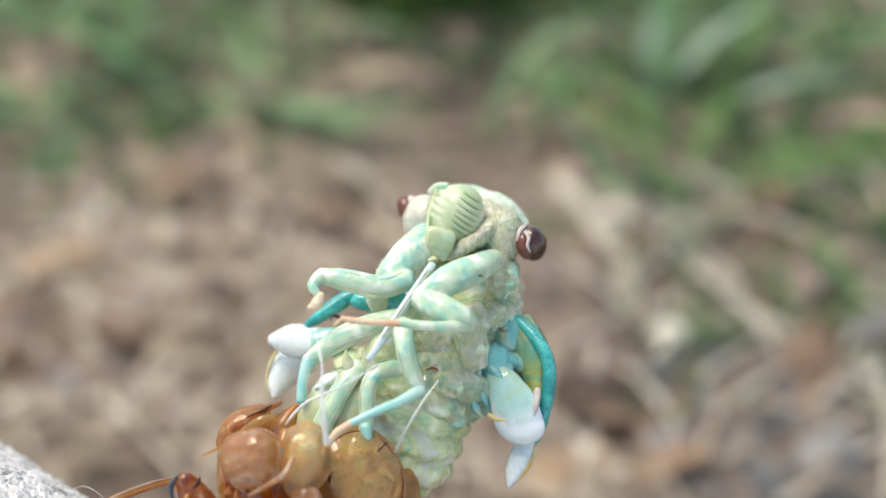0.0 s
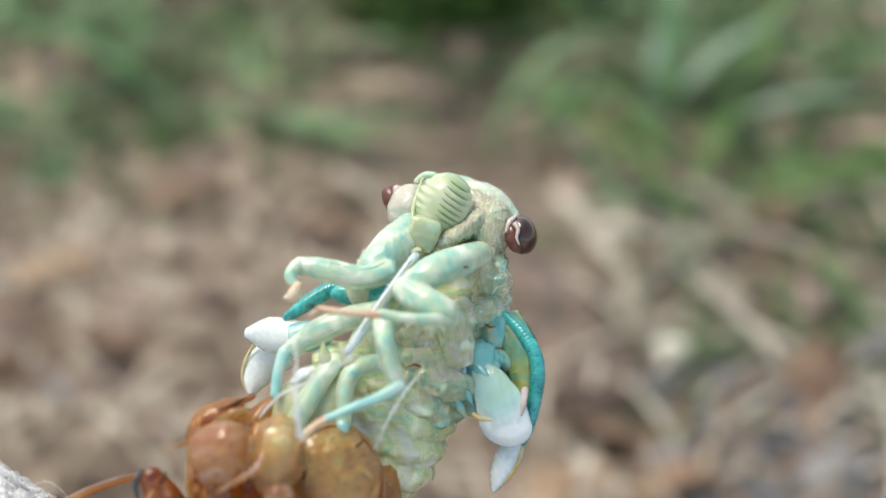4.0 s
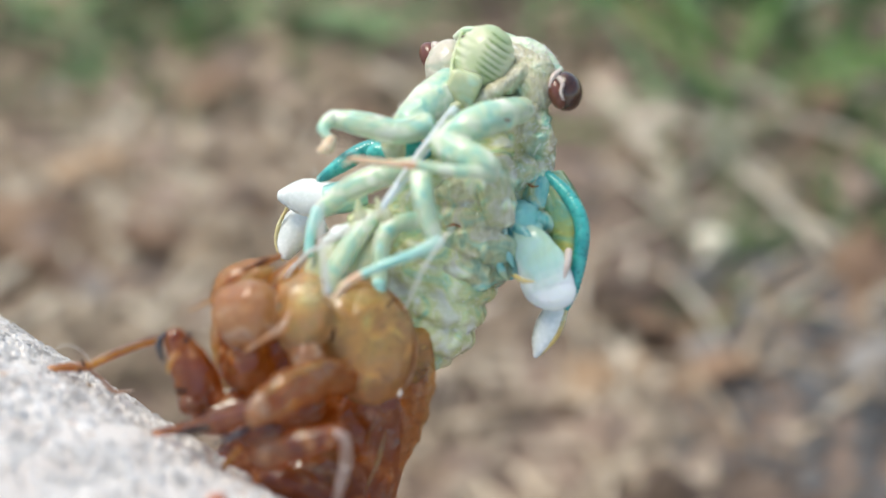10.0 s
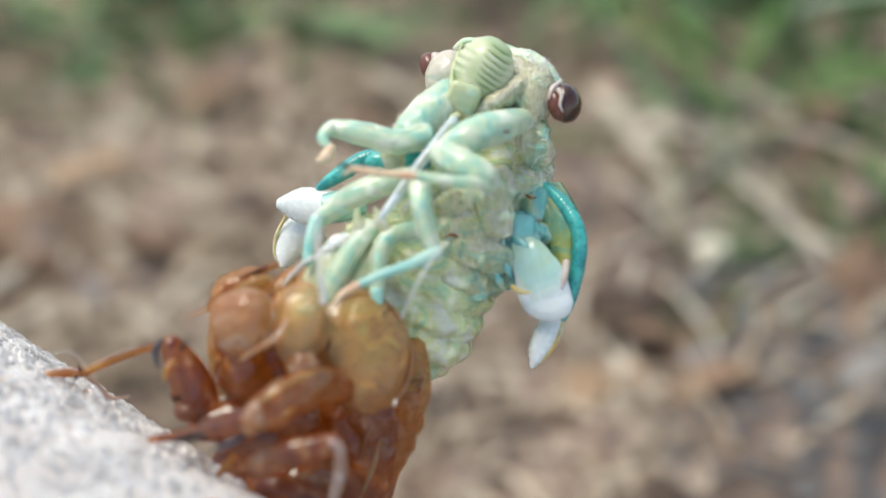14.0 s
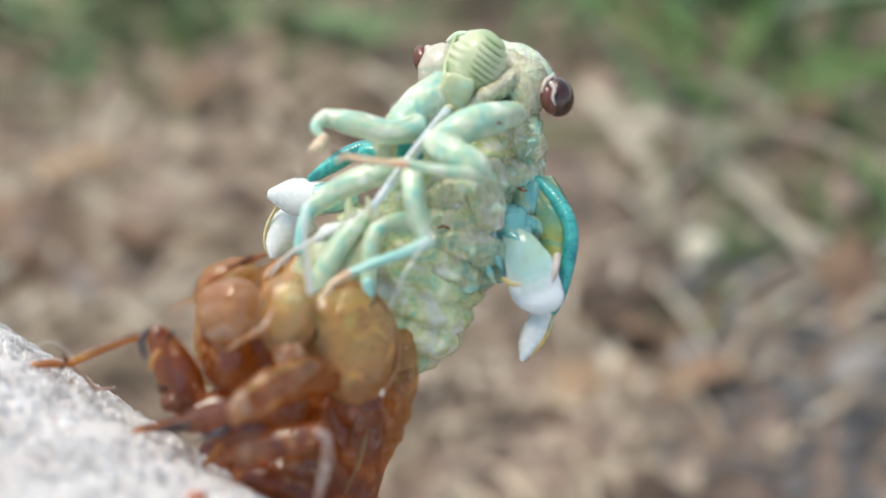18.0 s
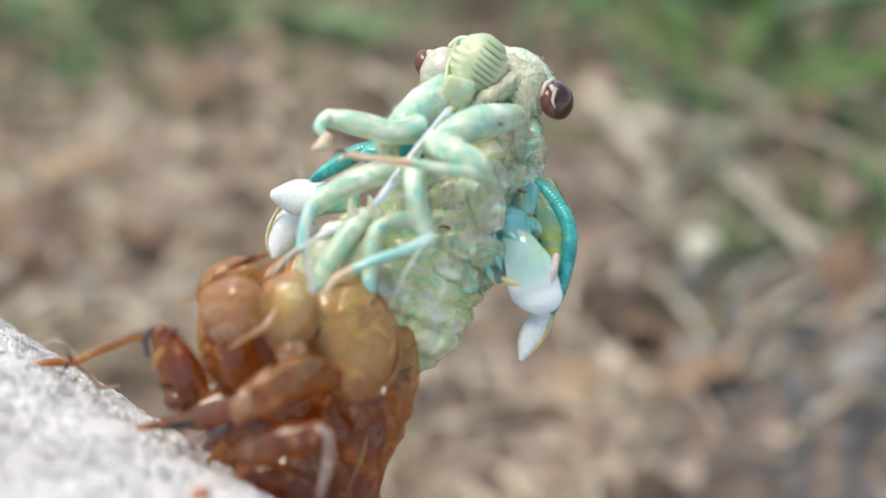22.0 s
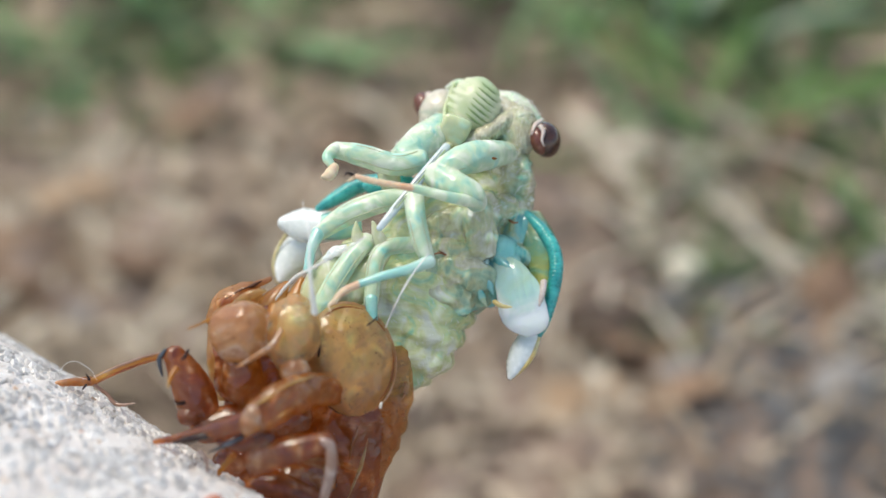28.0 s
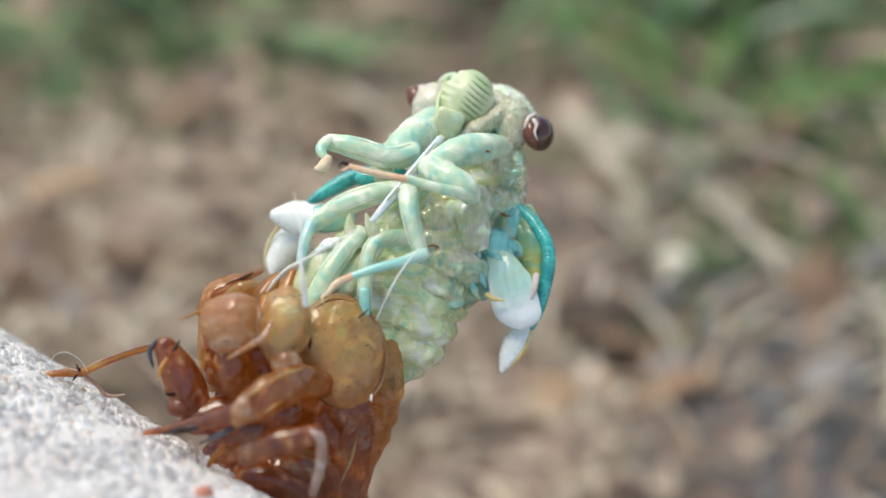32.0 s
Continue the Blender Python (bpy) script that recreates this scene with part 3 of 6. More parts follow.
def fused(pieces, parent, voxel=0.00015, relax=4, relief=None):
    """Soft forms grown together into one skin, then parted along their seams. pieces: name, label, material, closed bmesh.
    relief(place, piece) gives the height of the fine folds in metres. Returns the parts in the order of the pieces."""
    trees, both = [], bmesh.new()
    for name, label, mat, bm in pieces:
        trees.append(BVHTree.FromBMesh(bm))
        me = bpy.data.meshes.new("form")
        bm.to_mesh(me)
        both.from_mesh(me)
        bm.free()
        bpy.data.meshes.remove(me)
    me = bpy.data.meshes.new("form")
    both.to_mesh(me)
    both.free()
    ob = new("form", me)
    grow, ease = ob.modifiers.new("grow", "REMESH"), ob.modifiers.new("ease", "SMOOTH")
    grow.mode, grow.voxel_size, ease.factor, ease.iterations = "VOXEL", voxel, 0.5, relax
    whole = bpy.data.meshes.new_from_object(ob.evaluated_get(bpy.context.evaluated_depsgraph_get()))
    bpy.data.objects.remove(ob)
    zone = []
    for v in whole.vertices:
        near = [t.find_nearest(v.co)[3] for t in trees]
        zone.append(near.index(min(near)))
    if relief:
        moved = [v.co + v.normal * relief(v.co, zone[v.index]) for v in whole.vertices]
        whole.vertices.foreach_set("co", [c for p in moved for c in p])
        whole.update()
    normal = [v.normal.copy() for v in whole.vertices]
    share = [[] for _ in pieces]
    for f in whole.polygons:
        kinds = [zone[i] for i in f.vertices]
        share[max(set(kinds), key=kinds.count)].append(tuple(f.vertices))
    out = []
    for (name, label, mat, _), faces in zip(pieces, share):
        if not faces:
            out.append(None)
            continue
        used = sorted({i for f in faces for i in f})
        spot = {i: k for k, i in enumerate(used)}
        piece = bpy.data.meshes.new(name)
        piece.from_pydata([whole.vertices[i].co for i in used], [], [tuple(spot[i] for i in f) for f in faces])
        piece.materials.append(mat)
        piece.polygons.foreach_set("use_smooth", [True] * len(faces))
        piece.normals_split_custom_set_from_vertices([normal[i] for i in used])
        ob = new(name, piece)
        ob.parent = parent
        out.append(tagged(ob, label))
    bpy.data.meshes.remove(whole)
    return out


def folds(p, size, deep, seed=0.0):
    """Crumpled folds: sharp valleys between rounded swellings, at three sizes."""
    q = p * size + Vector((seed, -seed, seed * 0.6))
    return deep * ((0.45 - 2 * abs(noise.noise(q))) + 0.5 * (0.45 - 2 * abs(noise.noise(q * 2.1))) + 0.3 * (0.45 - 2 * abs(noise.noise(q * 4.3))))


def streaks(p, way, pitch, deep):
    """Fine parallel pleats that run across way."""
    w = p.dot(Vector(way).normalized()) / pitch + 1.5 * noise.noise(p * (0.25 / pitch))
    return deep * (abs(math.sin(w * math.pi)) - 0.6)


def fuzz(name, obs, count, length, way, mat, parent, label, seed, lift=0.3, thick=0.000022, inside=None):
    """Short silky hairs lying over the given parts, combed one way."""
    rnd = random.Random(seed)
    verts, faces = [], []
    for ob in obs:
        polys = [f for f in ob.data.polygons if f.normal.z > -0.1 and (inside is None or inside(f.center))]
        for _ in range(count // len(obs) if polys else 0):
            f = rnd.choice(polys)
            n = f.normal
            d = Vector(way) + Vector((rnd.uniform(-0.6, 0.6), rnd.uniform(-0.6, 0.6), rnd.uniform(-0.4, 0.4)))
            d = d - n * d.dot(n)
            if d.length < 1e-4:
                continue
            d = (d.normalized() + n * lift * rnd.uniform(0.3, 1.6)).normalized()
            side = d.cross(n)
            side = side.normalized() * thick if side.length > 1e-6 else Vector((thick, 0, 0))
            L, k = length * rnd.uniform(0.5, 1.4), len(verts)
            mid = f.center + d * L * 0.55 + n * L * 0.08
            tip = f.center + d * L
            verts += [f.center - side, f.center + side, mid + side * 0.8, mid - side * 0.8, tip]
            faces += [(k, k + 1, k + 2, k + 3), (k + 3, k + 2, k + 4)]
    me = bpy.data.meshes.new(name)
    me.from_pydata(verts, [], faces)
    me.materials.append(mat)
    ob = new(name, me)
    ob.parent = parent
    return tagged(ob, label, kind="stuff")


def ball(at, r, **more):
    return blob(mm(*at), [v * G for v in r], **more)


def rod(path, radii, **more):
    return tube([mm(*p) for p in path], [r * G for r in radii], **more)


G = 0.0464e-3

# ---- ground ----
def lumpy(x, y):
    near = math.exp(-((x / 1.2) ** 2 + ((y - 0.5) / 1.2) ** 2))
    p = Vector((x * 9, y * 9, 0.3))
    return near * (0.010 * noise.noise(p) + 0.006 * noise.noise(p * 3.1) + 0.003 * noise.noise(p * 9.0)) - 0.002


def ground():
    bm = bmesh.new()
    xs = [-60, -20, -6, -3, -1.8] + [-1.2 + 0.012 * i for i in range(201)] + [1.8, 3, 6, 20, 60]
    ys = [-60, -20, -6, -2, -1] + [-0.4 + 0.012 * i for i in range(184)] + [2.4, 4, 8, 20, 60]
    rows = [[bm.verts.new((x, y, lumpy(x, y))) for x in xs] for y in ys]
    for a, b in zip(rows, rows[1:]):
        for i in range(len(xs) - 1):
            bm.faces.new((a[i], a[i + 1], b[i + 1], b[i]))
    ob = part("ground", bm, SOIL, None)
    return tagged(ob, "bare brown lumpy soil with crumbs and litter", "ground", kind="structure")


ground()


def scatter():
    """Soil crumbs lying all over the near ground."""
    rnd = random.Random(5)
    verts, faces = [], []
    octa = [(1, 0, 0), (-1, 0, 0), (0, 1, 0), (0, -1, 0), (0, 0, 1), (0, 0, -1)]
    tri = [(0, 2, 4), (2, 1, 4), (1, 3, 4), (3, 0, 4), (2, 0, 5), (1, 2, 5), (3, 1, 5), (0, 3, 5)]
    for _ in range(5200):
        x, y = rnd.uniform(-0.7, 0.7), rnd.uniform(0.1, 1.3)
        r = rnd.choice((0.0012, 0.002, 0.003, 0.0045, 0.007, 0.011)) * rnd.uniform(0.7, 1.3)
        n = len(verts)
        a = rnd.uniform(0, 6.28)
        for v in octa:
            k = rnd.uniform(0.7, 1.2) * r
            verts.append((x + (v[0] * math.cos(a) - v[1] * math.sin(a)) * k, y + (v[0] * math.sin(a) + v[1] * math.cos(a)) * k, lumpy(x, y) + r * 0.3 + v[2] * k * 0.7))
        faces += [tuple(n + i for i in f) for f in tri]
    me = bpy.data.meshes.new("soil_crumbs")
    me.from_pydata(verts, [], faces)
    me.materials.append(CLOD)
    tagged(new("soil_crumbs", me), "loose brown soil crumbs and small clods on the ground", "soil", kind="stuff")


scatter()


def gravel():
    """Grey grit lying in a patch of the soil."""
    rnd = random.Random(9)
    verts, faces = [], []
    octa = [(1, 0, 0), (-1, 0, 0), (0, 1, 0), (0, -1, 0), (0, 0, 1), (0, 0, -1)]
    tri = [(0, 2, 4), (2, 1, 4), (1, 3, 4), (3, 0, 4), (2, 0, 5), (1, 2, 5), (3, 1, 5), (0, 3, 5)]
    for _ in range(420):
        x, y = rnd.gauss(0.098, 0.022), rnd.gauss(0.25, 0.03)
        r, n = rnd.uniform(0.0015, 0.0042), len(verts)
        for v in octa:
            k = rnd.uniform(0.7, 1.2) * r
            verts.append((x + v[0] * k, y + v[1] * k, lumpy(x, y) + r * 0.4 + v[2] * k * 0.6))
        faces += [tuple(n + i for i in f) for f in tri]
    me = bpy.data.meshes.new("gravel")
    me.from_pydata(verts, [], faces)
    me.materials.append(SLATE)
    tagged(new("gravel", me), "grey grit strewn on the soil", "gravel", kind="stuff")


gravel()


# ---- concrete kerb ----
EDGE = Vector((0.785, -0.620, 0)).normalized()     # the way the kerb runs
ACROSS = Vector((0.620, 0.785, 0)).normalized()        # level, away from the viewer
KERB_R = 0.030


def kerb_place(s, a):
    """A place on the kerb's skin: s metres along it, a degrees round its rounded top from the far side."""
    foot = TILT @ (mm(80, 652, 0) + base)
    out = ACROSS * math.cos(radians(a)) + Vector((0, 0, 1)) * math.sin(radians(a))
    view = ACROSS * math.cos(radians(48)) + Vector((0, 0, 1)) * math.sin(radians(48))
    centre = foot - view * KERB_R
    return centre + EDGE * s + out * KERB_R, out


def kerb():
    bm = bmesh.new()
    ss = [-0.9, -0.5, -0.3, -0.2, -0.14, -0.1, -0.08] + [-0.07 + 0.0006 * i for i in range(215)] + [0.07, 0.09, 0.13, 0.2, 0.3, 0.5, 0.9]
    aa = [0, 4, 8, 12] + [14 + 1.15 * i for i in range(100)] + [135, 142, 150, 160, 170, 180]
    rows = []
    for s in ss:
        ring = []
        for a in aa:
            p, out = kerb_place(s, a)
            q = p * 1000
            d = 0.45 * noise.noise(q * 0.16) + 0.22 * noise.noise(q * 0.55) + 0.30 * noise.noise(q * 1.0) + 0.07 * noise.noise(q * 2.6)
            pit = noise.noise(q * 0.9 + Vector((7, 1, 3)))
            d -= 0.25 * max(0, pit - 0.4)
            ring.append(p + out * d * 0.001)
        lo1, lo2 = Vector(ring[0]), Vector(ring[-1])
        lo1.z = lo2.z = -0.06
        ring = [lo1] + ring + [lo2]
        rows.append([bm.verts.new(v) for v in ring])
    for a, b in zip(rows, rows[1:]):
        for i in range(len(a) - 1):
            bm.faces.new((a[i], b[i], b[i + 1], a[i + 1]))
    bm.faces.new(list(rows[0]))
    bm.faces.new(list(reversed(rows[-1])))
    ob = part("concrete_kerb", bm, CONCRETE, None)
    tagged(ob, "pale grey rough concrete kerb with rounded sandy top", "kerb")
    rnd = random.Random(11)
    verts, faces = [], []
    octa = [(1, 0, 0), (-1, 0, 0), (0, 1, 0), (0, -1, 0), (0, 0, 1), (0, 0, -1)]
    tri = [(0, 2, 4), (2, 1, 4), (1, 3, 4), (3, 0, 4), (2, 0, 5), (1, 2, 5), (3, 1, 5), (0, 3, 5)]
    for _ in range(11000):
        p, out = kerb_place(rnd.uniform(-0.03, 0.05), rnd.uniform(30, 115))
        r = 0.0001 * rnd.choice((1.4, 1.9, 2.4, 3.0, 3.8, 4.8)) * rnd.uniform(0.8, 1.2)
        n = len(verts)
        for v in octa:
            verts.append(p + Vector(v) * r * rnd.uniform(0.7, 1.3) + out * 0.00006)
        faces += [tuple(n + i for i in f) for f in tri]
    me = bpy.data.meshes.new("sand_grains")
    me.from_pydata(verts, [], faces)
    me.materials.append(GRAIN)
    g = new("sand_grains", me)
    g.parent = ob
    tagged(g, "grey and white sand grains in the concrete", kind="stuff")
    for name, mat, many, say in (("tan_grit", TANGRIT, 170, "tan grit in the concrete"), ("grey_grit", GREYGRIT, 110, "blue-grey grit in the concrete"), ("pink_grit", PINKGRIT, 90, "pinkish grit in the concrete")):
        verts, faces = [], []
        for _ in range(many):
            p, out = kerb_place(rnd.uniform(-0.03, 0.05), rnd.uniform(30, 115))
            r = rnd.uniform(0.0002, 0.00042)
            n = len(verts)
            for v in octa:
                verts.append(p + Vector(v) * r * rnd.uniform(0.6, 1.3) - out * r * 0.2)
            faces += [tuple(n + i for i in f) for f in tri]
        me = bpy.data.meshes.new(name)
        me.from_pydata(verts, [], faces)
        me.materials.append(mat)
        g = new(name, me)
        g.parent = ob
        tagged(g, say, kind="stuff")
    for s, a, r in ((0.0232, 56, 0.9), (0.0085, 92, 0.6), (-0.012, 100, 0.55), (0.013, 110, 0.5)):
        p, out = kerb_place(s, a)
        part("red_grain", blob(p, (r * 0.001, r * 0.0008, r * 0.0007), (20, 30, 40), 0.0002, 900, 8, 10), REDGRAIN, ob, "brick-red grit grain")


kerb()


# ---- shed husk ----
def group(name, u, v, z, label, category):
    """An empty thing whose base stands at a place of the insect's plan."""
    global base
    base = Vector((0, 0, 0))
    here = mm(u, v, z)
    ob = new(name)
    ob.matrix_world = TILT @ Matrix.Translation(here)
    base = here
    return tagged(ob, label, category)


def limb(name, path, radii, mat, parent, label="", **more):
    return part(name, tube([mm(*p) for p in path], [r * G for r in radii], **more), mat, parent, label)


def lump(name, at, r, mat, parent, label="", **more):
    return part(name, blob(mm(*at), [v * G for v in r], **more), mat, parent, label)


def pad(name, path, widths, mat, parent, label="", thick=6, **more):
    return part(name, leaf([mm(*p) for p in path], [w * G for w in widths], thick * G, **more), mat, parent, label)


def husk():
    h = group("cicada_husk", 560, 880, -4, "empty amber-brown cicada nymph husk clinging to the concrete kerb", "insect husk")
    # one thin shell: thorax, collar lobe, wing bud, head and leg bases grown together
    for u, v, z, r in ((590, 900, -5, 96), (575, 960, -8, 90), (558, 1020, -12, 82), (540, 1075, -16, 68), (525, 1130, -20, 48)):
        lump("abdomen_ring", (u, v, z), (r, 44, r * 0.85), HUSK, h, turn=(20, 0, 12), wrinkle=0.00022, size=500)
    square = lambda d: 1 / max(abs(d.x) ** 3 + abs(d.y) ** 3 + abs(d.z) ** 3, 0.2) ** 0.333
    half = lambda d: 1 - 0.16 * max(0.0, -d.x - 0.25) - 0.1 * max(0.0, -d.y) * max(0.0, d.x)
    tilt = (-8, 20, 8)
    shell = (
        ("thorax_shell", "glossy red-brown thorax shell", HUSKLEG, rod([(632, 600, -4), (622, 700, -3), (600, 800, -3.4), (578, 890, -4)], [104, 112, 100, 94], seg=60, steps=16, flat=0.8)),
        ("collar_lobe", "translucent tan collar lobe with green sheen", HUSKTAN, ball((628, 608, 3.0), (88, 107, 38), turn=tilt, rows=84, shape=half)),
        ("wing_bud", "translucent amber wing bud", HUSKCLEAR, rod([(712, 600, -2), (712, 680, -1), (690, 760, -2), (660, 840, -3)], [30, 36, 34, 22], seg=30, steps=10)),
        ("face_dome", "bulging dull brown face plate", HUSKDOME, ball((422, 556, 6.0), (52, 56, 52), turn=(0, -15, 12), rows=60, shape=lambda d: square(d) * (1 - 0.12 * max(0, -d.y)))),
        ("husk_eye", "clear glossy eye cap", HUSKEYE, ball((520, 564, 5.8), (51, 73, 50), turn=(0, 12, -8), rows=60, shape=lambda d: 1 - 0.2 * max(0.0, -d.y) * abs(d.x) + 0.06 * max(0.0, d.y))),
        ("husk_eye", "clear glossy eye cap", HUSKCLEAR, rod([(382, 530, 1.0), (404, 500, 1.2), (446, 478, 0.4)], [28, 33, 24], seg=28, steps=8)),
        # darker leg amber here paints the shade between face plate and eye
        ("head_shell", "wrinkled amber head shell, coloured darker for crevice shade", HUSKLEG, ball((462, 600, 1.6), (96, 92, 62), turn=(0, 0, 8), rows=60, shape=square)),
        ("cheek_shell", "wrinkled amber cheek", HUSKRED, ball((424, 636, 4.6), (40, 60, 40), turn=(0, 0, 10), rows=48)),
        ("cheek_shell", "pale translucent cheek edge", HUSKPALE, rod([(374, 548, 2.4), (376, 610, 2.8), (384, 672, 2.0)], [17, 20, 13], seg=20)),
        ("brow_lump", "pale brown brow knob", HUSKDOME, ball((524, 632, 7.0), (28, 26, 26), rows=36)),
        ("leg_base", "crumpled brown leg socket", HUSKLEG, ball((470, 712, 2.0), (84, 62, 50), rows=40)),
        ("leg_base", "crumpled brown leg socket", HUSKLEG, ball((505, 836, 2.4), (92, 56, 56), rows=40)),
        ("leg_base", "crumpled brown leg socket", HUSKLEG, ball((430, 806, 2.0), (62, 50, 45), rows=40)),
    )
    deep = (0.00016, 0.00010, 0.00018, 0.00012, 0.00011, 0.00014, 0.00022, 0.00022, 0.00010, 0.00006, 0.0003, 0.0003, 0.0003)

    def shell_relief(p, k):
        d = folds(p, 380.0, deep[k], k)
        if k in (0, 2):
            d += streaks(p, (1, 0.35, 0), 0.0019, 0.00016)
        if k == 1:
            d += streaks(p, (1, -0.5, 0), 0.0032, 0.00012)
        if k == 3:
            d += 0.00022 * (abs(noise.noise(p * 160)) - 0.2) - streaks(p, (1, 0.3, 0), 0.0026, 0.0001)
        if k == 4:
            d -= streaks(p, (1, 0.25, 0), 0.0022, 0.00013)
        return d

    made = fused(shell, h, 0.00016, 3, shell_relief)
    lobe = made[1]
    # added pale lumps inside the shell: painted backlight and sheen, no real lining
    for at, r, mat, say, turn in (((634, 590, 2.7), (64, 80, 29), LIGHTCORE, "added green lump for light through the collar", tilt),
                                  ((420, 548, 5.8), (38, 40, 42), SHEENCORE, "added pale lump for the sheen of the face plate", (0, -15, 0)),
                                  ((520, 556, 5.6), (34, 50, 43), LIGHTCORE, "added pale green lump for light through the eye cap", (0, 12, -8)),
                                  ((400, 504, 1.0), (34, 20, 26), SHEENCORE, "added pale lump for highlights in the far eye cap", (0, -20, 20))):
        lump("shell_light_core", at, r, mat, h, say, turn=turn, wrinkle=0.0002, crumple=0.0001, size=420, rows=48)
    spin = Euler([radians(q) for q in tilt]).to_matrix()
    for grow, r, first, mat in ((0.99, 2.2, -75, HUSKDOME), (0.90, 1.3, -60, HUSKLEG)):
        high = math.sqrt(max(0.02, 1.01 - grow * grow))
        ring = [mm(628, 608, 3.0) + spin @ Vector((88 * G * grow * math.cos(q), 107 * G * grow * math.sin(q), high * 38 * G)) for q in [radians(first + 18 * n) for n in range(11)]]
        part("lobe_rim", tube(ring, [r * 0.5 * G] + [r * G] * 9 + [r * 0.4 * G], seg=8, steps=4), mat, lobe, "thin brown rim")
    rnd = random.Random(17)
    verts, faces = [], []
    for ob, many in ((made[1], 260), (made[3], 60), (made[0], 120), (made[6], 90)):
        polys = [f for f in ob.data.polygons if f.normal.z > 0.1]
        for _ in range(many):
            f = rnd.choice(polys)
            if noise.noise(f.center * 260) < 0:
                continue
            r, n = rnd.uniform(0.00003, 0.00008), len(verts)
            verts += [f.center + Vector(v) * r * rnd.uniform(0.6, 1.4) for v in ((1, 0, 0), (-1, 0, 0), (0, 1, 0), (0, -1, 0), (0, 0, 1), (0, 0, -1))]
            faces += [tuple(n + q for q in t) for t in ((0, 2, 4), (2, 1, 4), (1, 3, 4), (3, 0, 4), (2, 0, 5), (1, 2, 5), (3, 1, 5), (0, 3, 5))]
    me = bpy.data.meshes.new("soil_dust")
    me.from_pydata(verts, [], faces)
    me.materials.append(CRUMB)
    dust = new("soil_dust", me)
    dust.parent = h
    tagged(dust, "dried brown soil specks on the shell", kind="stuff")
    for path, r in (([(556, 520, 4.4), (570, 570, 4.9), (566, 630, 4.6), (552, 668, 4.6)], 3.0), ([(478, 530, 5.4), (474, 570, 6.2), (482, 612, 6.2)], 2.4), ([(566, 676, 4.0), (600, 706, 3.0), (636, 718, 1.8)], 1.4),
                    ([(398, 606, 6.2), (424, 618, 7.4), (452, 606, 7.2)], 1.8), ([(500, 640, 6.6), (524, 660, 6.2), (550, 650, 5.8)], 2.2)):
        limb("shell_seam", path, [r * 0.4] + [r] * (len(path) - 2) + [r * 0.4], DARKHUSK, h, "dark brown shell seam", seg=8, wrinkle=0.00008, size=800)
    limb("collar_crack", [(662, 545, 5.2), (672, 537, 4.9), (682, 528, 4.4)], [1, 1.6, 1], CLAW, h, seg=6)
    limb("antenna", [(405, 510, 7), (372, 523, 7), (345, 536, 7), (318, 548, 7)], [5, 3.4, 2, 0.9], HUSKGOLD, h, seg=8)
    limb("antenna", [(497, 552, 8.4), (480, 580, 9.0), (450, 600, 8.8), (412, 622, 7.6)], [5, 6, 5, 3], HUSKDOME, h, seg=8)
    # torn edges above the head
    limb("torn_edge", [(384, 500, 3), (430, 474, 3), (478, 452, 2)], [7, 8, 4], HUSK, h, "torn dark orange shell edge", wrinkle=0.0003, size=700, flat=0.6)
    limb("torn_edge", [(392, 490, 3.6), (420, 474, 3.6), (446, 464, 3.2), (462, 456, 2.8)], [1.5, 2.6, 2.2, 0.6], DARKHUSK, h, "dark torn shell rim", wrinkle=0.0002, size=900, seg=8)
    pad("torn_flap", [(400, 505, 4), (436, 484, 4.6), (470, 474, 4)], [4, 9, 3], HUSKPALE, h, "pale split shell edge", thick=2, curl=0.4)
    pad("torn_flap", [(470, 545, 2), (482, 500, 2), (512, 458, 1)], [22, 26, 5], HUSKGOLD, h, "golden torn shell flap", thick=3, curl=0.5)
    pad("torn_flap", [(520, 535, 1), (528, 490, 0), (540, 450, -1)], [24, 22, 5], HUSKGOLD, h, "golden torn shell flap", thick=3, curl=0.4)
    pad("torn_flap", [(480, 600, 5), (478, 550, 5), (488, 500, 4)], [14, 22, 12], HUSKGOLD, h, "golden torn shell flap", thick=3, curl=0.5)
    lump("inner_shell", (480, 560, 0), (80, 60, 30), HUSKGOLD, h, "orange inner lining", wrinkle=0.0003)
    # far front leg, folded upward like a digging claw
    femur = limb("front_femur", [(352, 732, 4), (338, 690, 4.5), (318, 640, 5), (292, 596, 5.5)], [26, 38, 34, 20], HUSKLEG, h, "dark reddish digging thigh", seg=18, flat=0.75, wrinkle=0.0001)
    limb("thigh_comb", [(276, 586, 6), (264, 606, 6), (270, 636, 6)], [3, 5, 2], BLADE, femur, "blue-black polished blade", seg=8)
    limb("thigh_tooth", [(296, 622, 7), (284, 640, 7.5), (280, 658, 7.6)], [5, 4, 1.5], HUSKGOLD, femur, seg=6)
    limb("thigh_tooth", [(310, 688, 7), (298, 689, 7.5), (291, 684, 8)], [4, 3, 1.2], CLAW, femur, seg=6)
    limb("thigh_tooth", [(320, 586, 7), (313, 600, 7.6), (305, 606, 8)], [2, 3.4, 1.2], CLAW, femur, seg=6)
    limb("front_coxa", [(350, 735, 4), (390, 725, 4), (440, 720, 4)], [30, 32, 30], HUSKLEG, h, seg=16, wrinkle=0.0002)
    lump("knee_joint", (322, 712, 5), (24, 20, 20), HUSKLEG, h, wrinkle=0.0001)
    # far thin leg reaching the kerb
    limb("shin", [(272, 596, 3), (230, 606, 2.5), (175, 626, 2), (135, 645, 1.5)], [6, 7.5, 8, 7], HUSKGOLD, h, "thin amber-brown shin", seg=10)
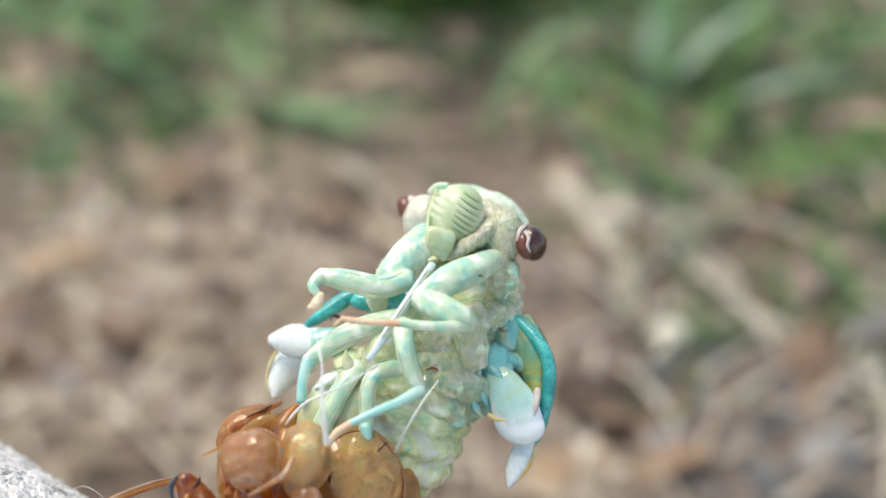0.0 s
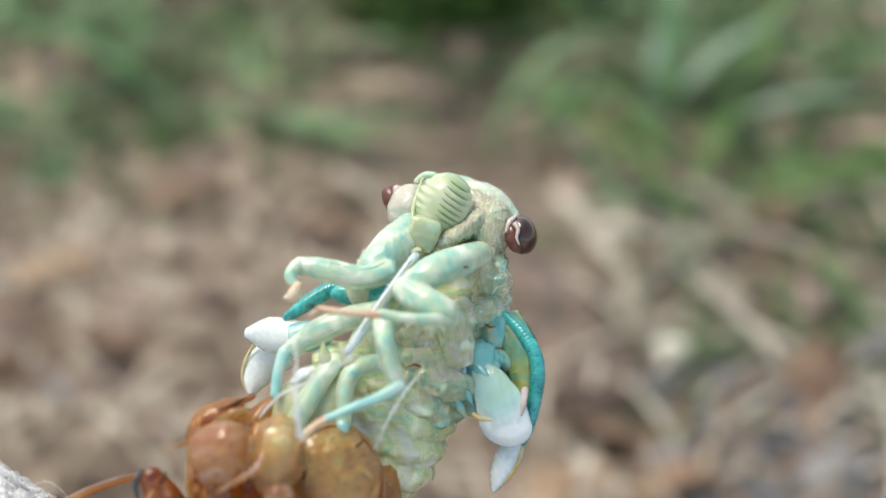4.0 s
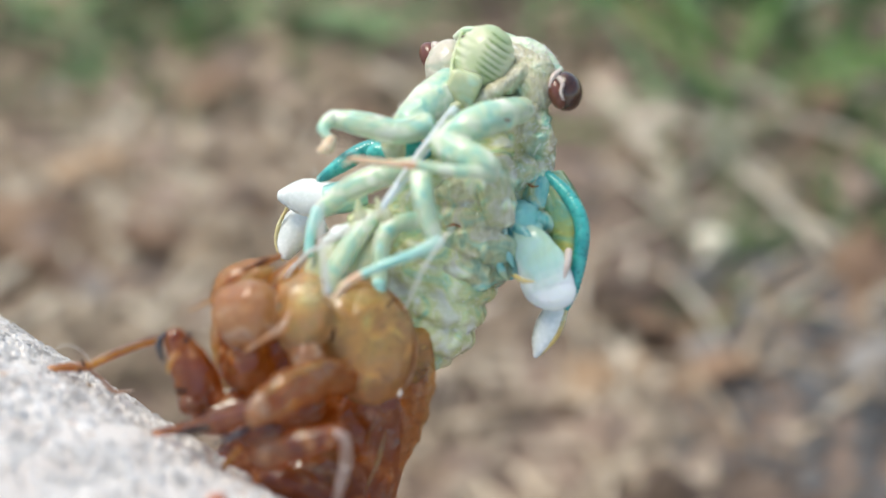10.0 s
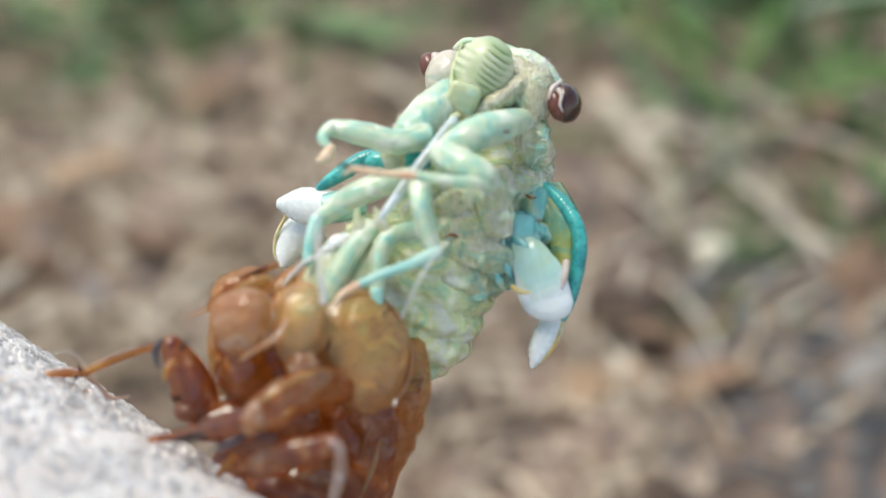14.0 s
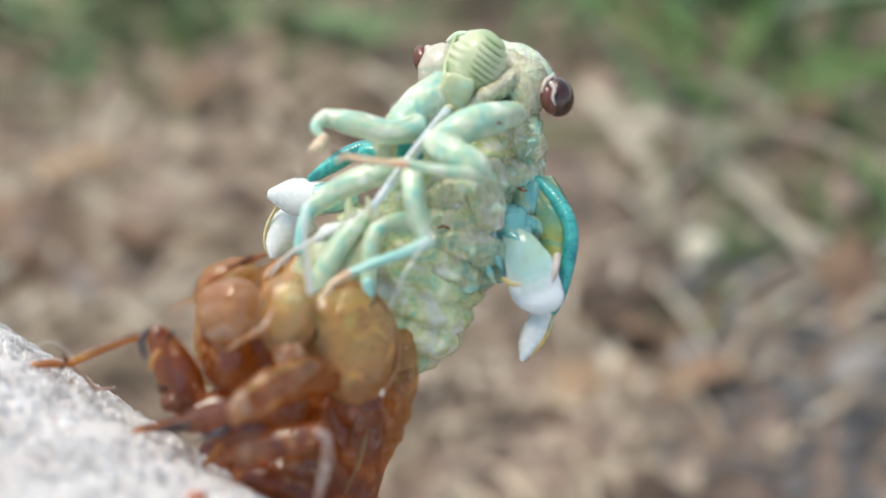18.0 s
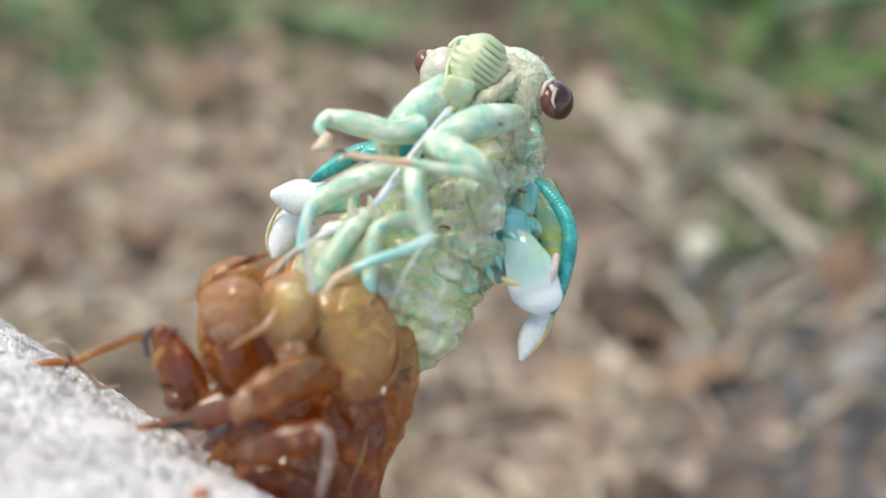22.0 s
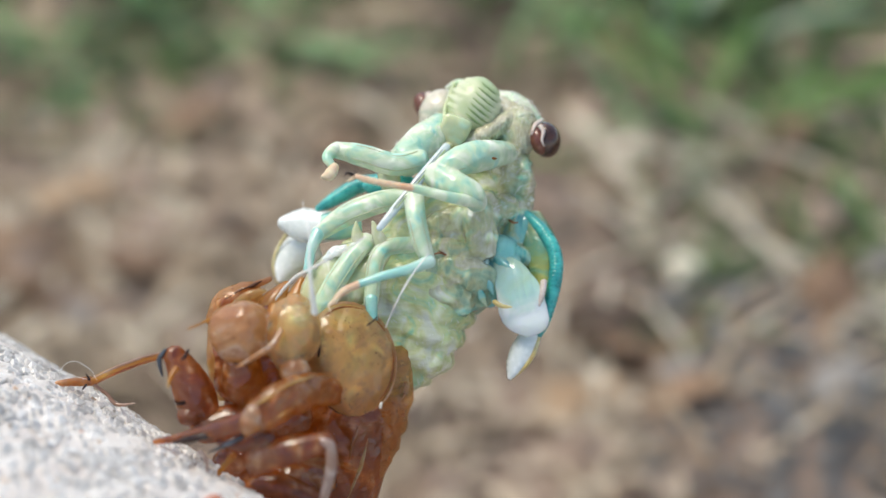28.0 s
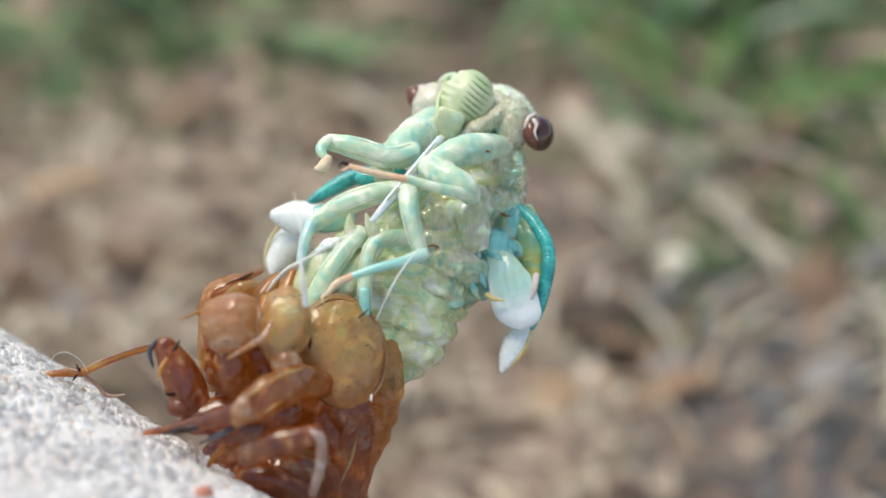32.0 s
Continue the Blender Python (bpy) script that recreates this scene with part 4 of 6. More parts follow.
    # pale strip on the upper edge is a painted highlight
    limb("shin_edge_line", [(272, 590, 3.3), (230, 600, 2.9), (178, 619, 2.4), (140, 637, 1.9)], [1.5, 2.4, 2.2, 1], ASH, h, "white highlight painted along the top edge", seg=6)
    limb("shin_edge_line", [(262, 603, 3.2), (228, 612, 2.9), (178, 631, 2.4), (145, 648, 1.9)], [1, 1.8, 1.8, 1], HUSKLEG, h, "dark brown ridge", seg=6)
    limb("foot", [(135, 643, 1.5), (105, 644, 1), (72, 646, 0.5)], [9, 8, 5], HUSK, h, seg=8)
    limb("claw", [(142, 650, 1.5), (165, 668, 1.5), (185, 688, 1.5), (218, 686, 2)], [3.5, 3.5, 4, 1], ASH, h, seg=7)
    limb("spine", [(132, 640, 1.8), (126, 628, 2)], [3, 1], CLAW, h, seg=5)
    limb("spine", [(126, 650, 1.8), (118, 660, 2)], [3, 1], CLAW, h, seg=5)
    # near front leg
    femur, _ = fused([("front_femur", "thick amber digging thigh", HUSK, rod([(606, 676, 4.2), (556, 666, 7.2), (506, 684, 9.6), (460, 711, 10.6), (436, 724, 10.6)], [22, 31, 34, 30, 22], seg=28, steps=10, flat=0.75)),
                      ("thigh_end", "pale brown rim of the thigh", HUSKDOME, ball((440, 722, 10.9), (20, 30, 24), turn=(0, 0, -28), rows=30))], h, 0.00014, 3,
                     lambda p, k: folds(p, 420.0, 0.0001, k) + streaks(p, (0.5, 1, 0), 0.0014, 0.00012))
    limb("thigh_edge", [(556, 642, 8.4), (508, 658, 10.6), (466, 684, 11.6), (436, 704, 11.2)], [1.5, 3, 3, 1.5], HUSKPALE, femur, "pale thigh edge", seg=8)
    limb("thigh_groove", [(552, 686, 8.3), (512, 706, 10.7), (470, 734, 11.3)], [1.5, 3, 1.5], HUSKGOLD, femur, "golden groove", seg=8)
    limb("thigh_groove", [(500, 668, 12.4), (478, 692, 12.7), (470, 728, 12.4)], [1.5, 3, 1.5], HUSKLEG, femur, "dark cross groove", seg=8)
    limb("thigh_blade", [(470, 760, 10), (420, 772, 9), (372, 762, 9)], [16, 13, 5], HUSKLEG, femur, "dark digging blade", seg=12, flat=0.6)
    limb("shin", [(440, 724, 11), (390, 738, 10.2), (320, 752, 8.5), (254, 762, 7)], [20, 16, 10, 4], HUSKLEG, h, "dark red digging shin", seg=12, flat=0.7)
    limb("claw", [(362, 750, 9.6), (322, 758, 9.3), (290, 764, 8)], [5, 7, 2.5], CLAW, h, "black polished claw", seg=8)
    limb("claw", [(420, 756, 10), (390, 770, 10), (356, 784, 9.5)], [5, 4.4, 1.5], BLADE, h, "black polished claw", seg=8)
    limb("spur", [(340, 782, 9), (352, 800, 8.5), (354, 826, 8)], [4, 3.5, 2], ASH, h, seg=7)
    limb("spur", [(404, 790, 8), (380, 818, 7), (372, 834, 7)], [6, 5, 2.5], HUSKGOLD, h, seg=7)
    # middle and hind legs
    limb("middle_femur", [(448, 800, 9), (510, 782, 10), (582, 768, 10)], [26, 27, 18], HUSKLEG, h, "reddish brown middle thigh", seg=16, wrinkle=0.0001)
    limb("shin", [(570, 766, 10.5), (590, 778, 10.5), (588, 830, 9.5), (572, 884, 8)], [9, 10, 10, 8], ASH, h, "pale dusty pink shin", seg=10)
    limb("hind_femur", [(430, 860, 5), (480, 850, 6), (560, 880, 6)], [22, 28, 22], HUSKLEG, h, seg=14, wrinkle=0.0002)
    limb("foot", [(572, 884, 8), (566, 912, 7), (552, 936, 6)], [9, 7, 4], HUSKLEG, h, seg=8)
    for k, (u, v, w, c) in enumerate(((590, 770, 868, 10), (634, 736, 800, 8), (652, 760, 872, 30))):
        limb("shell_rib", [(u + 10, v, 1.8 - 0.0003 * (u - 620) ** 2), (u - c * 0.2, (v + w) / 2, 2.0 - 0.0003 * (u - 620) ** 2), (u - c, w, 1.2 - 0.0003 * (u - 620) ** 2)], [1, 3 + k % 2 * 2, 1], (HUSKGOLD, HUSK, HUSKPALE)[k % 3], h, "raised shell rib", seg=8, wrinkle=0.0001)
    # solid dark lumps paint in the shade between the leg bases
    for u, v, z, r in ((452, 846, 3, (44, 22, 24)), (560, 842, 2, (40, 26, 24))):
        lump("shade_lump", (u, v, z), r, DARKHUSK, h, "dark lump standing in for shade", wrinkle=0.0003, size=500)
    for path, r in ((((520, 800, 8), (560, 812, 8.6), (610, 826, 7.4)), 1.2), (((500, 812, 8), (570, 800, 8.8), (640, 822, 6)), 0.9), (((470, 776, 10), (520, 800, 9), (560, 850, 7)), 0.8)):
        limb("stray_fibre", path, [r, r, r * 0.6], HUSKPALE, h, "loose golden fibre", seg=5)
    lump("wax_fleck", (687, 697, 4.2), (2.6, 7, 3), THREAD, h, "white fleck", turn=(0, 30, -10), rows=8, cols=10)
    # white breathing-tube linings
    limb("breathing_tube", [(488, 492, 3), (520, 455, 4), (560, 432, 6), (610, 405, 8), (668, 370, 8)], [2.6, 3.6, 2.6, 1.4, 0.8], THREAD, h, "torn white breathing-tube lining", seg=8, flat=0.5, wrinkle=0.00008, size=900)
    limb("breathing_tube", [(562, 520, 9), (556, 470, 10), (552, 420, 10), (553, 370, 10), (540, 300, 9)], [5.5, 4.2, 2.8, 1.8, 0.9], THREAD, h, "torn white breathing-tube lining", seg=8, flat=0.4, wrinkle=0.00008, size=900)
    limb("breathing_tube", [(698, 548, 3), (724, 492, 6), (752, 446, 6.4), (782, 408, 6)], [1.6, 1.8, 1.6, 0.9], THREAD, h, "fine white breathing-tube lining", seg=6)
    return h


husk_thing = husk()


# ---- adult cicada ----
reaching, stepping, swinging = [], [], []


def ridge_line(path, radii, k):
    """A line along a limb, k of its radius to one side of its middle."""
    out = []
    for i, ((u, v, z), r) in enumerate(zip(path, radii)):
        a, b = path[max(i - 1, 0)], path[min(i + 1, len(path) - 1)]
        d = Vector((b[0] - a[0], b[1] - a[1])).normalized()
        out.append((u - d.y * k * r, v + d.x * k * r, z + math.sqrt(1 - k * k) * r * G * 1000 * 0.95))
    return out


def adult():
    a = group("cicada", 650, 590, -4, "soft mint-green newly moulted cicada leaning out of its husk", "insect")
    # soft belly rings, grown together
    rings = ((730, 432, -6.2, 146), (728, 478, -6.2, 150), (716, 522, -6, 150), (698, 566, -5.8, 142), (674, 602, -5.8, 122), (658, 630, -5.8, 98))
    belly = fused([("belly_ring", "", BELLY, ball((u, v, z), (r, 52, r * 0.70), turn=(12, 0, -20), rows=60)) for u, v, z, r in rings], a, 0.00018, 9,
                  lambda p, k: folds(p, 210.0, 0.00026, k * 1.7) + streaks(p, (1, 0.5, 0), 0.0021, 0.00016) + folds(p, 700.0, 0.00006))
    # thorax, collar and breast plates under one soft skin
    shield = lambda d: (1 + 0.2 * d.y) / max(abs(d.x) ** 3 + abs(d.y) ** 3 + abs(d.z) ** 3, 0.2) ** 0.333
    square = lambda d: 1 / max(abs(d.x) ** 3 + abs(d.y) ** 3 + abs(d.z) ** 3, 0.2) ** 0.333
    trunk = [("thorax", "pale green underside of the thorax", BELLY, rod([(868, 225, -8.6), (818, 330, -6.8), (752, 440, -6.2)], [84, 112, 120], seg=48, steps=12, flat=0.68))]
    for u, v, z, r, t in ((926, 240, -6.4, (42, 62, 50), 14), (936, 302, -7.2, (34, 62, 46), -6), (910, 206, -5.2, (36, 22, 40), -10)):
        trunk.append(("collar_plate", "wrinkled silky whitish-mint collar", PLATE, ball((u, v, z), r, turn=(0, 0, t), rows=48, shape=square)))
    for u, v, z, r, t in ((868, 368, -3.7, (34, 60, 36), 8), (908, 322, -4.8, (36, 28, 36), 30), (870, 304, -4.1, (28, 20, 32), 14), (806, 352, -3.9, (50, 32, 38), 24),
                          (806, 404, -3.7, (46, 26, 34), -16), (842, 446, -3.7, (64, 32, 38), -12), (774, 448, -3.7, (40, 28, 34), 30), (802, 488, -4.1, (64, 30, 38), -22), (868, 488, -4.9, (32, 30, 32), 40)):
        trunk.append(("side_plate", "pale folded breast plate", PLATE, ball((u, v, z), r, turn=(0, 10, t), rows=36, shape=shield)))
    silky = lambda p, k: folds(p, 330.0, 0.00034 if k in (1, 2, 3) else 0.00022, k) + (streaks(p, (0.3, 1, 0), 0.0008, 0.0001) if k in (1, 2, 3, 5) else 0) + folds(p, 900.0, 0.00004)
    trunk = fused(trunk, a, 0.00014, 2, silky)
    # head
    skull = [("head", "broad pale head", CHEEK, ball((872, 146, -9), (126, 70, 76), turn=(0, -24, -16), rows=60)),
             ("head_crown", "mint crown of the head", MINT, ball((880, 122, -10.5), (94, 54, 58), turn=(0, -24, -18), rows=48)),
             ("cheek", "finely wrinkled silky cheek", CHEEK, ball((938, 164, -5.6), (42, 58, 44), turn=(0, 10, -12), rows=48)),
             ("cheek", "pinkish cheek beside the eye", PINKCHEEK, ball((786, 126, -7.2), (40, 50, 38), turn=(0, -10, -24), rows=48)),
             ("cheek", "narrow pale cheek plate", CHEEK, ball((866, 174, -3.4), (46, 17, 18), turn=(0, 0, 34), rows=36)),
             ("cheek", "narrow pale cheek plate", CHEEK, ball((898, 156, -4.2), (42, 20, 22), turn=(0, 0, 44), rows=36)),
             ("brow", "pale brow ridge", MINT, rod([(888, 94, -8), (922, 101, -7.6), (954, 119, -7.2), (980, 146, -6.4)], [14, 21, 20, 11], seg=18))]
    skull = fused(skull, a, 0.00013, 3, lambda p, k: folds(p, 420.0, 0.00007, k) + (streaks(p, (1, 0.5, 0), 0.0006, 0.00008) if k in (0, 2, 4, 5, 6) else 0))
    fuzz("silky_hair", [trunk[1], trunk[2], trunk[3], trunk[5]], 420, 0.0005, (-0.5, -0.9, 0.1), THREAD, a, "fine silvery hairs on the collar", 3, 0.15)
    fuzz("silky_hair", [skull[2], skull[6]], 260, 0.0004, (0.5, 0.8, 0.1), THREAD, a, "fine silvery hairs on the cheek", 4, 0.15)
    fuzz("silky_hair", [b for b in belly if b], 260, 0.0005, (0.3, -0.9, 0), THREAD, a, "fine silvery hairs on the belly", 5, 0.15)
    ridge = lambda d: 1 + (0.035 * (abs(math.sin((d.y * 0.96 + d.x * 0.26) * 19)) - 0.5)) * min(1, max(0, d.x * 2.2 + 0.1)) * min(1, max(0, d.y * 3 + 1.3)) \
        + 0.03 * math.sin(d.y * 26) * min(1, max(0, -d.x * 1.8 - 0.4)) * (1 if d.y > -0.2 else 0)
    nose = lump("nose_plate", (851, 119, -4.8), (55, 66, 54), FACE, a, "ribbed yellow-green nose plate", turn=(14, -8, -24), rows=150, shape=ridge)
    turn = Euler([radians(q) for q in (14, -8, -24)]).to_matrix()
    for k in range(-1, 6):
        w, line = k * math.pi / 19, []
        for q in range(6):
            x = 0.02 + 0.155 * q
            y = (w - x * 0.26) / 0.96
            if x * x + y * y < 0.97:
                d = Vector((x, y, math.sqrt(1 - x * x - y * y)))
                line.append(mm(851, 119, -4.8) + turn @ Vector((d.x * 55 * G, d.y * 66 * G, d.z * 54 * G)) * 0.985)
        if len(line) > 2:
            part("nose_stripe", tube(line, [1.4 * G] + [2.8 * G] * (len(line) - 2) + [1.6 * G], seg=6, steps=4), STRIPE, nose, "dark green groove")
    limb("nose_groove", [(814, 70, -5.6), (803, 100, -4.4), (796, 132, -3.8), (796, 158, -3)], [3, 4.5, 4.5, 3], FACE, a, seg=10, wrinkle=0.00012)
    lump("upper_lip", (814, 170, -3.0), (29, 34, 20), CREAM, a, "pale tapered upper lip", turn=(14, 0, -18), wrinkle=0.0001, rows=48,
         shape=lambda d: (1 + 0.22 * d.y * (1 if d.y < 0 else 0.3)) / max(abs(d.x) ** 5 + abs(d.y) ** 5 + abs(d.z) ** 5, 0.1) ** 0.2)
    lump("mouth_fold", (799, 197, -2.2), (13, 7, 10), CREAM, a, turn=(0, 0, 12), wrinkle=0.00018, size=900)
    limb("brow", [(802, 78, -8.4), (818, 68, -8), (836, 66, -7.6)], [6, 7, 5], MINT, a, seg=12, wrinkle=0.0001)
    e = lump("eye", (993, 177, -4.8), (30, 37, 32), EYE, a, "glossy dark brown compound eye", turn=(0, 15, 12), rows=54)
    limb("eye_rim", [(984, 140, -4.4), (972, 150, -3.8), (965, 168, -3.6)], [3, 4, 1.6], RIM, e, "pale eye rim", seg=12, wrinkle=0.0001)
    lump("eye_band", (979, 180, -4.2), (17, 29, 20), EYERED, e, "reddish brown eye band", turn=(0, 0, 14), rows=36)
    # the eye's bright reflection, modelled as a thin pale pad
    pad("eye_reflection", [(981, 150, -3.35), (988, 163, -3.1), (985, 178, -3.05), (990, 192, -3.2)], [5, 4, 3, 1], RIM, e, "painted pinkish white reflection", thick=2, cols=6)
    e = lump("eye", (761, 114, -9.6), (22, 34, 28), EYERED, a, "brown compound eye with pink sheen", turn=(0, -15, 28), rows=54)
    lump("eye_rim", (774, 104, -8.6), (12, 24, 14), RIM, e, "pinkish eye rim", turn=(0, -10, 34), rows=36, wrinkle=0.00008)
    limb("beak", [(800, 200, 0.5), (752, 262, 2.2), (706, 322, 3.2), (672, 366, 3.8)], [8, 9, 8.5, 6], BEAK, a, "straight bluish grey beak", seg=12, flat=0.6)
    limb("beak_groove", [(797, 208, 1.2), (750, 268, 2.9), (704, 326, 3.9)], [1.4, 1.6, 1.4], STRIPE, a, "dark groove line", seg=6)
    limb("beak_edge", [(791, 206, 1.0), (744, 266, 2.6), (698, 324, 3.6)], [1.6, 2, 1.6], WHITE, a, "white edge", seg=6)
    limb("collar_edge", [(944, 246, -8.2), (952, 288, -7.8), (956, 330, -7.0)], [6, 10, 11], ROOT, a, "dark teal collar edge", seg=14, wrinkle=0.0002)
    # rusty seams and fringe of hairs
    for path in (((868, 318, -2.2), (878, 326, -2.0), (886, 336, -2.2)), ((922, 334, -3.4), (932, 341, -3.2), (941, 340, -3.6)), ((776, 408, -2.0), (792, 403, -1.9), (806, 408, -2.1)), ((820, 424, -2.0), (838, 420, -1.9), (856, 424, -2.0))):
        limb("seam", [(u, v, z - 0.25) for u, v, z in path], [0.8, 2.2, 0.7], HUSKLEG, a, "rusty brown seam", seg=8, wrinkle=0.00008, size=1500)
    rnd = random.Random(8)
    bm = bmesh.new()
    for path, out, count in ((((768, 166), (740, 188), (716, 210), (704, 222)), (-0.75, 0.65), 60), (((950, 236), (957, 272), (954, 310)), (0.95, 0.2), 40),
                             (((930, 100), (958, 116), (980, 138)), (0.6, 0.8), 40), (((940, 215), (950, 240), (954, 262)), (0.9, -0.1), 20)):
        for _ in range(count):
            t = rnd.uniform(0, len(path) - 1.001)
            k = int(t)
            u = path[k][0] + (path[k + 1][0] - path[k][0]) * (t - k) + rnd.uniform(-7, 7)
            v = path[k][1] + (path[k + 1][1] - path[k][1]) * (t - k) + rnd.uniform(-7, 7)
            z = rnd.uniform(-6.5, -4)
            L = rnd.uniform(5, 11)
            tube([mm(u, v, z), mm(u + out[0] * L * 0.5 + rnd.uniform(-3, 3), v - out[1] * L * 0.5, z + 0.2), mm(u + out[0] * L + rnd.uniform(-6, 6), v - out[1] * L + rnd.uniform(-5, 5), z + 0.3)],
                 [0.6 * G, 0.5 * G, 0.25 * G], seg=4, steps=2, bm=bm)
    part("hair_fringe", bm, THREAD, a, "fine white hairs", kind="stuff")
    # front legs
    skin_folds = lambda p, k: folds(p, 300.0, 0.00007, k) + folds(p, 900.0, 0.00003)
    leg = fused([("front_coxa", "thick mint leg base", MINT, rod([(790, 160, -5), (760, 190, -3), (722, 226, -1.5)], [32, 40, 34], seg=24)),
                 ("front_femur", "smooth mint thigh", MINT, rod([(748, 228, -0.4), (700, 238, 0.4), (640, 222, 0.8), (588, 211, 0.6)], [24, 22, 22, 16], seg=24)),
                 ("front_shin", "pale mint shin", MINT, rod([(582, 212, 1.0), (569, 228, 1.6), (584, 248, 2)], [14, 10, 8], seg=16))], a, 0.00013, 3, skin_folds)
    fuzz("silky_hair", [leg[0]], 160, 0.0005, (-0.6, 0.5, 0), THREAD, a, "fine silvery hairs on the leg base", 6)
    limb("front_foot", [(584, 246, 2), (574, 262, 2.4), (562, 266, 2.6)], [9, 12, 5], PEACH, a, "peach-coloured curled foot", seg=10)
    fused([("front_coxa", "thick mint leg base", MINT, rod([(928, 204, -5.5), (884, 212, -0.6), (830, 228, 1.8), (792, 252, 2.2)], [20, 29, 30, 24], seg=24)),
           ("front_femur", "smooth mint thigh", MINT, rod([(780, 258, 2.2), (815, 278, 3.2), (848, 296, 3.4), (860, 311, 3)], [25, 27, 26, 20], seg=24))], a, 0.00013, 4, skin_folds)
    lump("coxa_mark", (890, 222, 1.2), (8, 2.4, 4), HUSKLEG, a, "brown scar", turn=(0, 0, -4), rows=8, cols=10)
    reaching.append(limb("front_shin", [(860, 312, 3.6), (800, 306, 5.6), (735, 294, 6.4)], [13, 10, 8], MINT, a, seg=12))
    reaching.append(limb("front_foot", [(740, 295, 6.4), (690, 290, 6.8), (640, 283, 7), (616, 276, 7)], [7, 6, 6, 3], PEACH, a, "slender peach-coloured foot", seg=10))
    reaching.append(limb("foot_claw", [(618, 276, 7), (604, 272, 7.3), (600, 282, 7.6)], [4, 2.4, 1], CLAW, a, seg=6))
    reaching.append(limb("foot_claw", [(620, 280, 7), (610, 288, 7.3), (604, 290, 7.6)], [4, 2.4, 1], PEACH, a, seg=6))
    for u, v, z, r, t in ((558, 373, 0.2, 15, 50),):
        lump("knee_joint", (u, v, z), (r, r * 0.9, r * 0.9), MINT, a, "pale knee membrane", turn=(0, 0, t), crumple=0.00012, size=700, rows=48)
    # middle legs
    limb("middle_femur", [(725, 300, 0), (670, 312, 0.6), (612, 336, 0.6), (560, 372, 0)], [20, 22, 22, 15], MINT, a, "smooth mint thigh", seg=18)
    limb("middle_shin", [(556, 374, 0.4), (544, 405, 1), (538, 445, 1.5)], [14, 10, 9], AQUA, a, seg=10)
    swinging.append(limb("middle_femur", [(738, 308, 3), (742, 350, 4), (752, 395, 4.2), (764, 428, 4)], [20, 18, 17, 13], MINT, a, "smooth mint thigh", seg=18))
    stepping.append(limb("middle_shin", [(766, 430, 4.4), (728, 448, 5.2), (680, 464, 5.8), (630, 484, 6)], [13, 10, 8.5, 7], AQUA, a, "bright aqua shin", seg=12))
    stepping.append(limb("middle_foot", [(632, 483, 6), (602, 500, 6.4), (585, 522, 6.4)], [7, 7, 5], PEACH, a, "peach-coloured foot", seg=10))
    stepping.append(limb("foot_claw", [(586, 520, 6.4), (576, 528, 6.6), (580, 540, 6.8)], [4, 2.6, 1], PEACH, a, seg=6))
    # hind legs and breastplates folded over the belly
    limb("hind_femur", [(735, 392, 0.5), (690, 400, 1.5), (668, 428, 2), (660, 505, 2)], [16, 16, 16, 14], MINT, a, "slender mint thigh", seg=14)
    limb("hind_femur", [(650, 388, 1), (622, 420, 1.6), (590, 470, 2), (560, 530, 2)], [18, 19, 20, 20], MINT, a, "slender mint thigh", seg=14)
    limb("hind_shin", [(660, 500, 2.4), (664, 560, 2), (668, 600, 1)], [12, 10, 8], AQUA, a, seg=10)
    limb("breast_spike", [(640, 398, 1), (630, 375, 1.6), (628, 352, 2)], [17, 11, 2], CREAM, a, "pale pointed breast spike", seg=10)
    limb("breast_spike", [(678, 392, 1.4), (668, 372, 2), (660, 352, 2.4)], [15, 10, 3], CREAM, a, seg=10)
    limb("breast_spike", [(612, 440, 1), (608, 420, 1.6), (612, 402, 2)], [14, 9, 2], CREAM, a, seg=10)
    pad("breast_plate", [(640, 395, 0), (600, 430, 0.8), (556, 490, 0.8), (545, 530, 0.4)], [14, 34, 34, 12], CREAM, a, "pale yellow breast plate", thick=10)
    pad("breast_plate", [(690, 410, 0.4), (650, 445, 1.2), (622, 490, 1.2), (606, 520, 0.8)], [10, 28, 30, 10], CREAM, a, thick=9)
    lump("white_foam", (588, 414, 1.0), (26, 12, 12), WHITE, a, turn=(0, 0, 30), wrinkle=0.0003, crumple=0.00015, size=700, rows=48)
    lump("breast_lump", (690, 262, -1.8), (22, 34, 22), CREAM, a, turn=(0, 0, 12), wrinkle=0.0002)
    lump("breast_lump", (700, 275, -4.5), (60, 26, 22), TEAL, a, wrinkle=0.0002)
    # pale and olive ridges along the legs; the cream ones paint in the edge highlight
    for path, radii, moved in (
            ([(748, 226, -0.2), (700, 238, 0.4), (640, 222, 0.8), (585, 210, 0.6)], (23, 22, 22, 15), None),
            ([(790, 160, -5), (760, 190, -3), (722, 226, -1.5)], (32, 40, 36), None),
            ([(928, 204, -5.5), (884, 212, -0.6), (830, 228, 1.8), (792, 252, 2.2)], (20, 29, 30, 24), None),
            ([(782, 262, 2.4), (815, 278, 3.2), (848, 296, 3.4), (858, 310, 3)], (24, 27, 26, 20), None),
            ([(725, 300, 0), (670, 312, 0.6), (612, 336, 0.6), (560, 372, 0)], (20, 22, 22, 15), None),
            ([(738, 308, 3), (742, 350, 4), (752, 395, 4.2), (764, 428, 4)], (20, 18, 17, 13), swinging),
            ([(735, 392, 0.5), (690, 400, 1.5), (668, 428, 2), (660, 505, 2)], (16, 16, 16, 14), None),
            ([(650, 388, 1), (622, 420, 1.6), (590, 470, 2), (560, 530, 2)], (18, 19, 20, 20), None),
    ):
